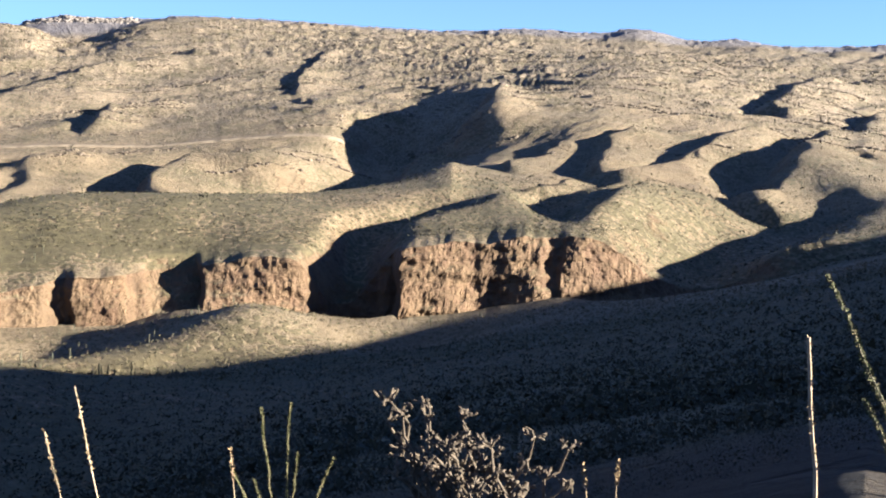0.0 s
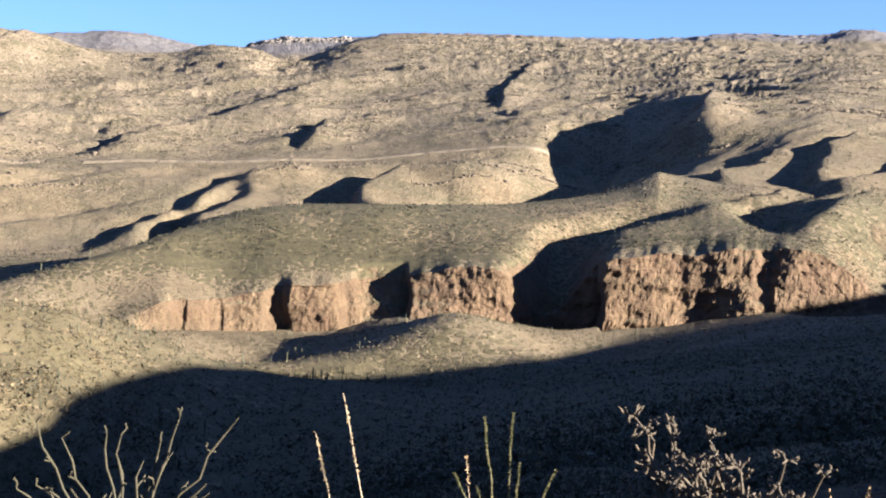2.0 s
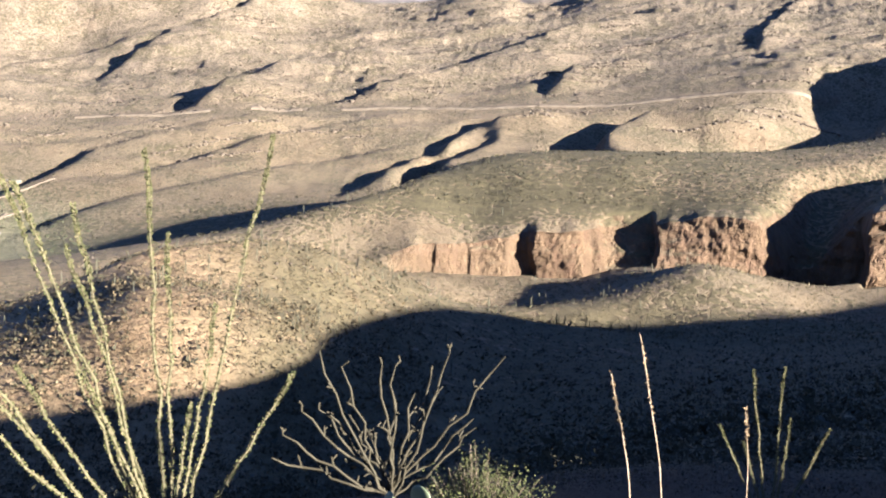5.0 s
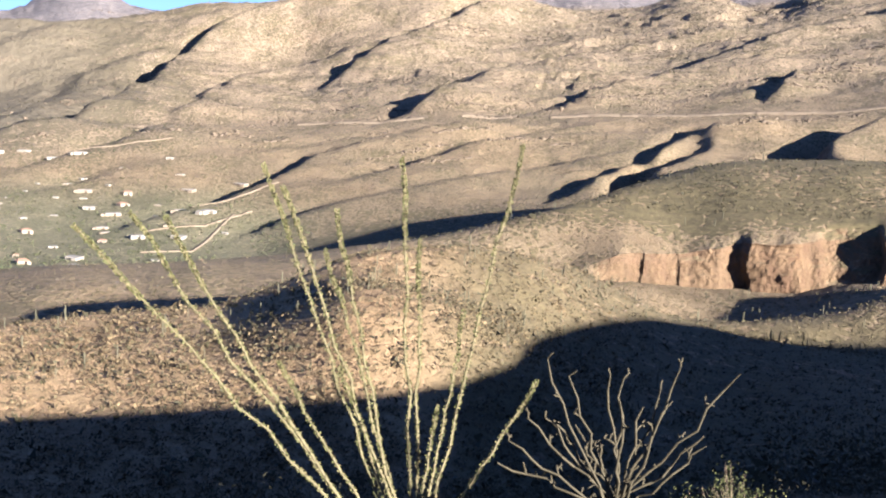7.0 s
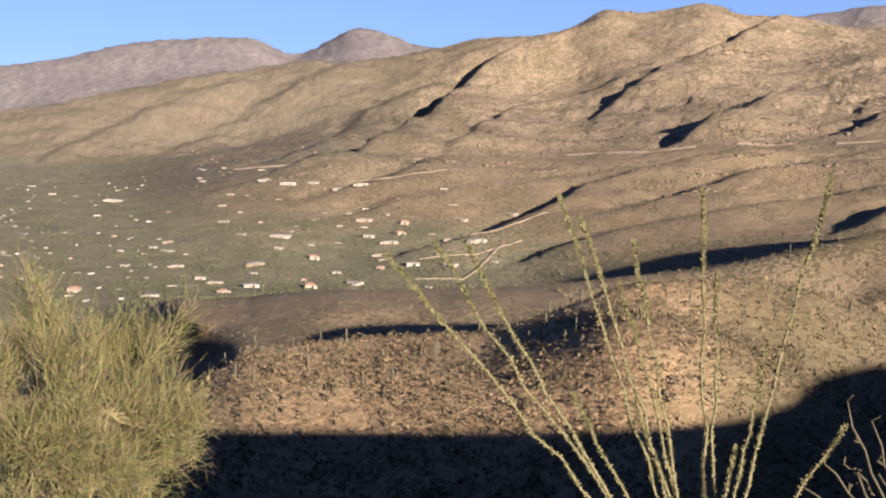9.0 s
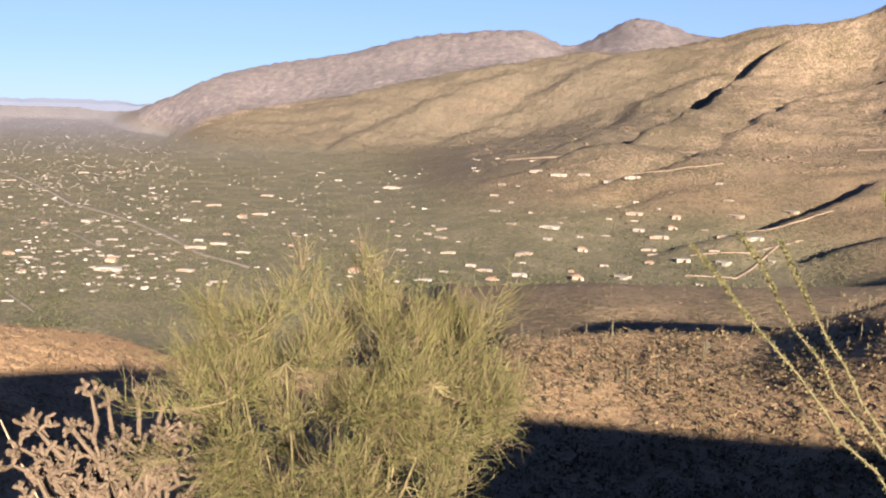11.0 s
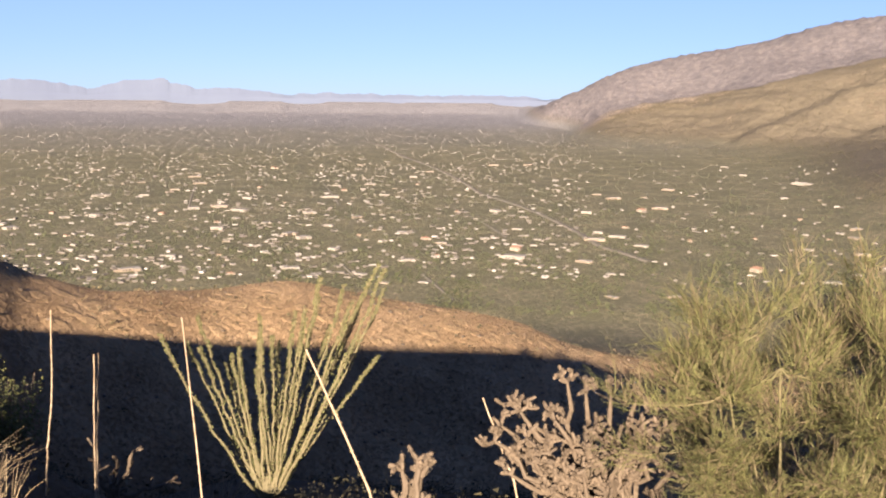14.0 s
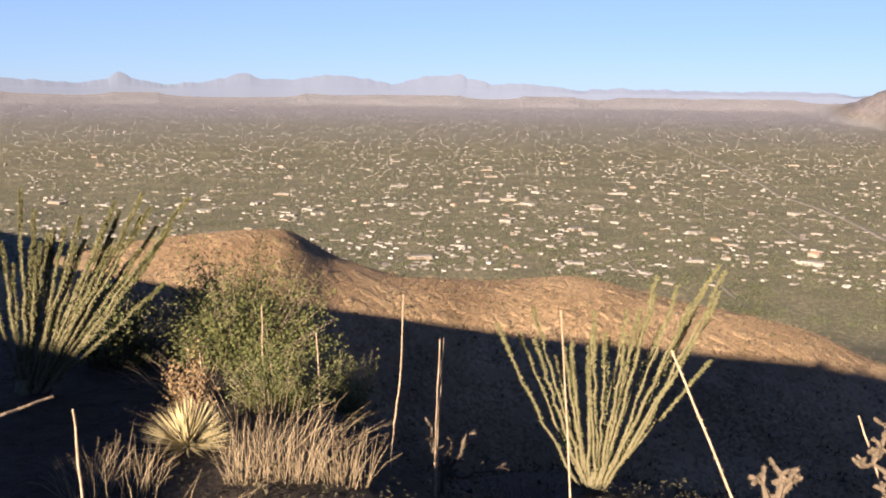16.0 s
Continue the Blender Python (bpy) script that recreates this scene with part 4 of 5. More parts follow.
class Shape:
    """Vertices and faces gathered for one part."""

    def __init__(self):
        self.v, self.f = [], []

    def tube(self, points, radii, sides=6, tip=True):
        pts = [Vector(p) for p in points]
        first = len(self.v)
        side = None
        for i, p in enumerate(pts):
            d = (pts[min(i + 1, len(pts) - 1)] - pts[max(i - 1, 0)]).normalized()
            if side is None:
                side = d.orthogonal().normalized()
            side = (side - d * side.dot(d)).normalized()
            up = d.cross(side)
            for k in range(sides):
                a = 2 * math.pi * k / sides
                self.v.append(tuple(p + (side * math.cos(a) + up * math.sin(a)) * radii[i]))
        for i in range(len(pts) - 1):
            for k in range(sides):
                a, b = first + i * sides + k, first + i * sides + (k + 1) % sides
                self.f.append((a, b, b + sides, a + sides))
        if tip:
            self.f.append(tuple(range(first + (len(pts) - 1) * sides, first + len(pts) * sides)))
        return self

    def blade(self, base, tip, width, across=None):
        """A thin tapering blade, folded along its middle."""
        base, tip = Vector(base), Vector(tip)
        d = tip - base
        w = (across or d.orthogonal()).normalized() * width
        lift = d.cross(w).normalized() * width * 0.5
        n = len(self.v)
        mid = base + d * 0.4
        self.v += [tuple(base), tuple(mid + w), tuple(mid - w), tuple(tip), tuple(mid + lift)]
        self.f += [(n, n + 1, n + 4), (n, n + 4, n + 2), (n + 1, n + 3, n + 4), (n + 4, n + 3, n + 2)]
        return self

    def spike(self, base, tip, width):
        """One thin pointed needle."""
        base, tip = Vector(base), Vector(tip)
        w = (tip - base).orthogonal().normalized() * width
        n = len(self.v)
        self.v += [tuple(base - w), tuple(base + w), tuple(tip)]
        self.f += [(n, n + 1, n + 2)]

    def leaf(self, at, d, size, rng):
        w = Vector((rng.uniform(-1, 1), rng.uniform(-1, 1), rng.uniform(-1, 1))).cross(d).normalized() * size * 0.35
        n = len(self.v)
        at = Vector(at)
        self.v += [tuple(at), tuple(at + d * size * 0.55 + w), tuple(at + d * size), tuple(at + d * size * 0.55 - w)]
        self.f += [(n, n + 1, n + 2, n + 3)]

    def box(self, x0, y0, z0, x1, y1, z1):
        n = len(self.v)
        self.v += [(x, y, z) for z in (z0, z1) for x, y in ((x0, y0), (x1, y0), (x1, y1), (x0, y1))]
        self.f += [tuple(n + i for i in q) for q in ((3, 2, 1, 0), (4, 5, 6, 7), (0, 1, 5, 4), (1, 2, 6, 5), (2, 3, 7, 6), (3, 0, 4, 7))]
        return self

    def get(self):
        return (self.v, self.f)


def any_way(rng):
    v = Vector((rng.gauss(0, 1), rng.gauss(0, 1), rng.gauss(0, 1)))
    return v.normalized()


def bent(p0, p1, sag, n, rng, wob=0.0):
    """Points from p0 to p1, bowed by sag (a vector at the middle)."""
    p0, p1, sag = Vector(p0), Vector(p1), Vector(sag)
    pts = []
    for i in range(n):
        t = i / (n - 1)
        p = p0.lerp(p1, t) + sag * (4 * t * (1 - t))
        if wob and 0 < i < n - 1:
            p = p + any_way(rng) * wob
        pts.append(p)
    return pts


# houses of the basin
WALL_TINTS = [plain("plaster_white", (0.165, 0.148, 0.122)), plain("plaster_tan", (0.15, 0.118, 0.085)), plain("plaster_cream", (0.18, 0.15, 0.115))]
ROOF_WHITE, ROOF_TILE, GLASS_DARK, DOOR_WOOD = plain("roof_coating", (0.165, 0.155, 0.14)), plain("clay_tile", (0.2, 0.115, 0.077)), plain("dark_window", (0.026, 0.030, 0.033), 0.2), plain("door_paint", (0.132, 0.079, 0.053))


def house(kind):
    """A low desert house: front towards -y."""
    w, d, h = ((19, 11, 3.6), (24, 10, 3.4), (14, 12, 4.0), (28, 13, 3.8))[kind]
    ob = thing("house", (0, 0, -50), ("low white flat-roofed house in the basin", "long tan plaster house with a white roof", "cream plaster house with a clay tile roof", "large white plaster house with a side wing")[kind], "house", "houses in the basin")
    wing = Shape().box(-w / 2, -d / 2, -1.5, w / 2, d / 2, h)
    wing.box(w * 0.12, -d / 2 - 5.5, -1.5, w * 0.46, -d / 2 + 0.1, h * 0.86)
    if kind in (1, 3):
        wing.box(-w / 2 - 6, -d * 0.3, -1.5, -w / 2 + 0.1, d * 0.35, h * 0.8)
    part("wall", wing.get(), WALL_TINTS[(0, 1, 2, 0)[kind]], ob)
    roof = Shape()
    if kind == 2:
        n = len(roof.v)
        e = 0.7
        roof.v += [(-w / 2 - e, -d / 2 - e, h), (w / 2 + e, -d / 2 - e, h), (w / 2 + e, d / 2 + e, h), (-w / 2 - e, d / 2 + e, h), (-w / 4, 0, h + 2.4), (w / 4, 0, h + 2.4)]
        roof.f += [(0, 1, 5, 4), (1, 2, 5), (2, 3, 4, 5), (3, 0, 4), (3, 2, 1, 0)]
    else:
        roof.box(-w / 2 - 0.3, -d / 2 - 0.3, h + 0.004, w / 2 + 0.3, d / 2 + 0.3, h + 0.5)
        roof.box(w * 0.12 - 0.3, -d / 2 - 5.8, h * 0.86 + 0.004, w * 0.46 + 0.3, -d / 2 - 0.31, h * 0.86 + 0.4)
    part("roof", roof.get(), ROOF_TILE if kind == 2 else ROOF_WHITE, ob)
    for i in range(3):
        x = -w * 0.4 + i * w * 0.16
        part("window", Shape().box(x, -d / 2 - 0.12, 1.1, x + w * 0.085, -d / 2 - 0.02, 2.4).get(), GLASS_DARK, ob)
    part("door", Shape().box(w * 0.03, -d / 2 - 0.12, 0, w * 0.03 + 1.1, -d / 2 - 0.02, 2.1).get(), DOOR_WOOD, ob)
    return ob


def place_houses():
    rng = random.Random(11)
    kinds = [house(k) for k in range(4)]
    done = []
    tries = 0
    while len(done) < 300 and tries < 16000:
        tries += 1
        az, d = rng.uniform(45, 132), 1 / rng.uniform(1 / 2600, 1 / 830)
        if rng.random() < 0.3:
            az = rng.uniform(51, 70)
        if az < 66 and d > 1650 + (az - 45) * 60:
            continue
        if 57 < az < 78 and rng.random() < 0.5:
            continue
        if d < 1150 and rng.random() < 0.66 or az < 51 and rng.random() < 0.8:
            continue
        if d > 1500 and pnoise(np.array([az / 5.0]), np.array([d / 350.0]), 8)[0] < -0.25:
            continue
        x, y = -d * math.sin(radians(az)), d * math.cos(radians(az))
        if any((x - a) ** 2 + (y - b) ** 2 < 34 ** 2 for a, b in done):
            continue
        gz = ground_z(az, d)
        if gz > valley_floor(np.array([d]))[0] + 75:
            continue
        done.append((x, y))
        turn = az + rng.choice((-30, -12, 0, 18, 35, 60)) + rng.uniform(-6, 6)
        s = rng.choice((0.3, 0.4, 0.5, 0.6, 0.8))
        k = rng.choices((0, 1, 2, 3), (4, 3, 2, 2))[0]
        m = pose(x, y, gz, 0, 0, turn)
        if len(done) <= 4:
            kinds[len(done) - 1].matrix_basis = m @ Matrix.Scale(0.45, 4)
        else:
            copy_thing(kinds[k], m).scale = (s, s, s)
    # the far town: too small to tell apart one by one
    shp = Shape()
    n = 0
    while n < 5000:
        az, d = rng.uniform(68, 134), 1 / rng.uniform(1 / 17000, 1 / 930)
        r = d if d < 2500 else 2500 + 2400 * (1 - math.exp(-(d - 2500) / 2400))
        if pnoise(np.array([az / 4.0]), np.array([math.log(d) * 5.0]), 9)[0] < rng.uniform(-0.5, 0.1):
            continue
        if az < 86 and d > 2500 + max(az - 72, 0) * 330:
            continue
        if d < 2000 and rng.random() < 0.6 or az < 82 and rng.random() < 0.8:
            continue
        gz = ground_z(az, r)
        s = r / d
        w, t, h = rng.uniform(2.5, 8) * s, rng.uniform(2, 4.5) * s, rng.uniform(0.9, 1.8) * s
        a = radians(az)
        x, y = -r * math.sin(a), r * math.cos(a)
        turn = a + rng.uniform(-1.6, 1.6)
        c, sn = math.cos(turn), math.sin(turn)
        first = len(shp.v)
        shp.box(-w / 2, -t / 2, -2 * s, w / 2, t / 2, h)
        for i in range(first, len(shp.v)):
            px, py, pz = shp.v[i]
            shp.v[i] = (x + px * c - py * sn, y + px * sn + py * c, gz + pz)
        n += 1
    far_mat, nn, ll, bb = material("far_plaster")
    ll.new(ramp(nn, ll, nn.new("ShaderNodeNewGeometry").outputs["Random Per Island"], (0.0, (0.06, 0.05, 0.042)), (0.6, (0.1, 0.088, 0.074)), (1.0, (0.21, 0.198, 0.18))), bb.inputs["Base Color"])
    bb.inputs["Roughness"].default_value = 0.8
    tagged(new("far_houses", mesh_from("far_houses", shp.v, shp.f, far_mat)), "pale houses and sheds of the far town", "houses", kind="stuff")


place_houses()

TREE_DARK = leafy("basin_trees", (0.04, 0.05, 0.022), (0.085, 0.092, 0.042))


def basin_trees():
    rng = np.random.default_rng(21)
    n = 62000
    az = rng.uniform(44, 133, n)
    r = 1 / rng.uniform(1 / 3300, 1 / 780, n)
    keep = (r < 1150 + (az - 44) * 90) & (fbm(az / 2.5, np.log(r) * 9, 2, 14) + rng.uniform(-0.3, 0.4, n) > 0)
    az, r = az[keep], r[keep]
    size = rng.uniform(1.4, 3.8, len(az))
    tagged(tufts("basin_scrub", az, r, size, 5, TREE_DARK, rng, 0.6), "dark mesquite and creosote between the houses", "trees", kind="stuff")


basin_trees()


def saguaro(kind):
    rng = random.Random(40 + kind)
    h = (6.5, 7.5, 5.5, 8.0)[kind]
    ob = thing("saguaro", (0, 0, -50), ("tall single-stemmed saguaro cactus on the slope", "saguaro cactus with two raised arms", "short plain saguaro cactus", "old saguaro cactus with three arms")[kind], "cactus", "saguaros on the slopes")

    def column(pts, r0):
        s = Shape()
        pts = [Vector(p) for p in pts]
        n = len(pts)
        s.tube(pts, [r0 * (0.75 if i == 0 else 1.0 if i < n - 2 else 0.8 if i == n - 2 else 0.25) for i in range(n)], 10)
        for j in range(0, len(s.v)):
            if j % 2:
                ring = pts[j // 10]
                s.v[j] = tuple(ring + (Vector(s.v[j]) - ring) * 0.8)
        return s.get()
    part("trunk", column([(0, 0, -0.5), (0, 0, h * 0.3), (0.03, 0, h * 0.6), (0.02, 0.02, h * 0.85), (0, 0, h * 0.96), (0, 0, h)], 0.27), SAGUARO, ob)
    for i in range((0, 2, 0, 3)[kind]):
        a = i * 2.4 + rng.uniform(-0.4, 0.4)
        z, up, o = h * rng.uniform(0.38, 0.55), h * rng.uniform(0.2, 0.38), 0.75
        c, s2 = math.cos(a), math.sin(a)
        part("arm", column([(0.2 * c, 0.2 * s2, z), (o * 0.7 * c, o * 0.7 * s2, z + 0.05), (o * c, o * s2, z + 0.4), (o * c, o * s2, z + up * 0.7), (o * c, o * s2, z + up * 0.95), (o * c, o * s2, z + up)], 0.18), SAGUARO, ob)
    return ob


def place_saguaros():
    rng = random.Random(17)
    kinds = [saguaro(k) for k in range(4)]
    zones = [(24, 46, 230, 420, 95), (46, 66, 220, 340, 40), (12, 30, 420, 640, 70), (-6, 14, 430, 660, 45), (18, 36, 700, 1050, 60), (-4, 16, 720, 1000, 20)]
    n = 0
    for a0, a1, r0, r1, count in zones:
        for _ in range(count):
            az, r = rng.uniform(a0, a1), rng.uniform(r0, r1)
            x, y, z = spot(az, r)
            k = rng.choices((0, 1, 2, 3), (5, 2, 5, 1))[0]
            s = rng.uniform(0.55, 1.1) * (0.62 if r1 < 425 else 0.85)
            if n < 4:
                ob = kinds[n]
                ob.matrix_basis = pose(x, y, z, 0, 0, rng.uniform(0, 360)) @ Matrix.Scale(0.55, 4)
            else:
                copy_thing(kinds[k], pose(x, y, z, 0, 0, rng.uniform(0, 360))).scale = (s, s, s)
            n += 1


place_saguaros()

# ---- plants round the lookout ----
OCO_BARK = leafy("ocotillo_cane", (0.112, 0.092, 0.050), (0.198, 0.172, 0.092))
OCO_LEAF = leafy("ocotillo_leaves", (0.07, 0.08, 0.026), (0.155, 0.15, 0.055), (0.2, 0.165, 0.08), 0.2)
CHOLLA = leafy("cholla_joints", (0.08, 0.06, 0.04), (0.16, 0.12, 0.08))
CHOLLA_SPINE = leafy("cholla_spines", (0.18, 0.132, 0.085), (0.31, 0.24, 0.16))
CHOLLA_GREEN = leafy("buckhorn_joints", (0.036, 0.032, 0.018), (0.085, 0.07, 0.04))
TWIG_GREEN = leafy("palo_verde_twigs", (0.055, 0.06, 0.018), (0.16, 0.155, 0.052), (0.15, 0.11, 0.065), 0.3)
BARK = dusty("palo_verde_bark", (0.07, 0.062, 0.03), (0.12, 0.1, 0.05), 14.0, 0.85, 0.4)
STRAW = leafy("dry_straw", (0.15, 0.108, 0.062), (0.32, 0.25, 0.155))
STALK = dusty("dry_stalk", (0.2, 0.145, 0.09), (0.33, 0.255, 0.175), 25.0, 0.8, 0.3)
SEED = leafy("seed_husks", (0.238, 0.158, 0.079), (0.409, 0.297, 0.165))
AGAVE = leafy("yucca_leaves", (0.3, 0.24, 0.11), (0.62, 0.52, 0.28))
BUSH_DARK = leafy("creosote_leaves", (0.04, 0.05, 0.014), (0.115, 0.118, 0.034))
BUSH_LIGHT = leafy("bursage_leaves", (0.1, 0.112, 0.036), (0.22, 0.215, 0.08))
BUSH_BROWN = leafy("dry_brush_leaves", (0.132, 0.083, 0.040), (0.238, 0.158, 0.079))
TWIG = dusty("dry_twig", (0.099, 0.073, 0.053), (0.198, 0.152, 0.106), 20.0)
PAD = dusty("cactus_pad", (0.09, 0.108, 0.06), (0.15, 0.165, 0.105), 9.0, 0.6)


def ocotillo(base, tips, leafiness, thick, label, seed, extra=0):
    """Wands from one crown, each with its coat of small leaves."""
    rng = random.Random(seed)
    base = Vector(base)
    base.z = min(base.z, rest(base).z + 0.05)
    ob = thing("ocotillo", base, label, "shrub")
    part("root_crown", Shape().tube([(0, 0, -0.12), (0, 0, 0.02), (0.01, 0, 0.14)], [0.07, 0.075, 0.04], 8).get(), OCO_BARK, ob, "knotted woody root crown")
    tips = list(tips)
    tips += [tuple(Vector(rng.choice(tips)).lerp(Vector(rng.choice(tips)), rng.uniform(0.2, 0.8)) + any_way(rng) * 0.12) for _ in range(extra)]
    for tip in tips:
        tip = Vector(tip) - base
        flat = Vector((tip.x, tip.y, 0))
        size = tip.length
        foot = Vector((flat.x * 0.09 + rng.uniform(-0.04, 0.04), flat.y * 0.09 + rng.uniform(-0.04, 0.04), -0.03))
        sag = flat * rng.uniform(-0.03, 0.05)
        n = 13
        pts = bent(foot, tip, sag, n, rng, 0.008 * size)
        r0 = thick * rng.uniform(0.85, 1.15)
        stem = part("cane", Shape().tube(pts, [r0 * (1 - 0.6 * i / (n - 1)) for i in range(n)], 6).get(), OCO_BARK, ob)
        leaves = Shape()
        count = int(leafiness * size)
        for j in range(count):
            t = rng.uniform(0.04, 1.0) if j % 4 else rng.uniform(0.8, 1.0)
            i = min(int(t * (n - 1)), n - 2)
            p = Vector(pts[i]).lerp(Vector(pts[i + 1]), t * (n - 1) - i)
            d = any_way(rng)
            along_d = (Vector(pts[i + 1]) - Vector(pts[i])).normalized()
            d = (d - along_d * d.dot(along_d) * 0.7 + along_d * 0.35).normalized()
            leaves.leaf(p + d * r0 * 0.5, d, rng.uniform(0.010, 0.021), rng)
        part("foliage", leaves.get(), OCO_LEAF, stem, "small yellow-green leaves")
    return ob


def rest(p):
    az, r = math.degrees(math.atan2(-p[0], p[1])), math.hypot(p[0], p[1])
    return Vector((p[0], p[1], ground_z(az, r)))


def joints(pieces, spines, p, d, length, radius, depth, rng, spiny, limit):
    """A jointed branch that forks."""
    if limit and p.z > limit + 0.06:
        return
    q = p + d * length
    mid = p.lerp(q, 0.5) + any_way(rng) * length * 0.06
    pieces.append(Shape().tube([p, mid, mid.lerp(q, 0.7), q], [radius * 0.8, radius * 1.05, radius, radius * 0.4], 5))
    for _ in range(spiny):
        t = rng.uniform(0.02, 1)
        c = p.lerp(q, t)
        w = any_way(rng)
        w = (w - d * w.dot(d) * 0.6).normalized()
        a = c + w * radius * 0.85
        spines.spike(a, a + w * rng.uniform(0.6, 1.3) * radius + d * rng.uniform(-0.3, 0.6) * radius, radius * 0.07)
    if depth > 0:
        for _ in range(rng.choice((1, 2, 2, 3))):
            nd = (d * 0.8 + any_way(rng) * 0.95 + Vector((0, 0, 0.2))).normalized()
            joints(pieces, spines, p.lerp(q, rng.uniform(0.6, 1.0)), nd, length * rng.uniform(0.68, 1.0), radius * 0.93, depth - 1, rng, spiny, limit)


def cholla(base, heads, radius, length, depth, label, seed, skin=None, spiny=34, name="cholla", forks=(1, 2, 2, 3), kink=0.03, more=0, up=0.25):
    """A shrub of jointed branches; heads: where its main branches lead."""
    rng = random.Random(seed)
    base = rest(base)
    ob = thing(name, base, label, "cactus")
    trunk = Shape().tube([(0, 0, -0.08), (0.01, 0.0, 0.1), (0.0, 0.02, 0.26)], [radius * 2.1, radius * 1.9, radius * 1.4], 8)
    part("trunk", trunk.get(), skin or CHOLLA, ob, "thick woody trunk")
    left = 300
    for h in list(heads) + [tuple(Vector(heads[0]).lerp(Vector(heads[-3]), rng.random()) + any_way(rng) * 0.16) for _ in range(more)]:
        goal = Vector(h) - base
        start = Vector((0, 0, rng.uniform(0.05, 0.24)))
        pts = bent(start, goal, Vector((0, 0, -0.04)) + any_way(rng) * 0.04, 9, rng, kink * 0.6)
        s, sp, pieces = Shape(), Shape(), []
        s.tube(pts, [radius * (1.25 - 0.03 * i) for i in range(8)] + [radius * 0.55], 7)
        for i in range(2, 9, 2):
            d = (pts[i] - pts[i - 2]).normalized()
            for _ in range(spiny):
                w = any_way(rng)
                j = i - rng.choice((0, 1))
                a = pts[j - 1].lerp(pts[j], rng.random()) + (w - d * w.dot(d)).normalized() * radius
                sp.spike(a, a + w * radius * rng.uniform(0.6, 1.2), radius * 0.1)
            for _ in range(rng.choice(forks)):
                joints(pieces, sp, pts[i], (d * 0.4 + any_way(rng) + Vector((0, 0, up))).normalized(), length * rng.uniform(0.6, 1), radius * 0.85, max(depth - 1, 0), rng, spiny // 2, goal.z)
        # past 300 joints the rest stay with their branch
        for piece in pieces[left:]:
            first = len(s.v)
            s.v += piece.v
            s.f += [tuple(first + k for k in f) for f in piece.f]
        pieces = pieces[:left]
        left -= len(pieces)
        branch = part("branch", s.get(), skin or CHOLLA, ob)
        for piece in pieces:
            part("joint", piece.get(), skin or CHOLLA, branch)
        part("spine_cover", sp.get(), CHOLLA_SPINE, branch, "dense straw-coloured spines")
    return ob


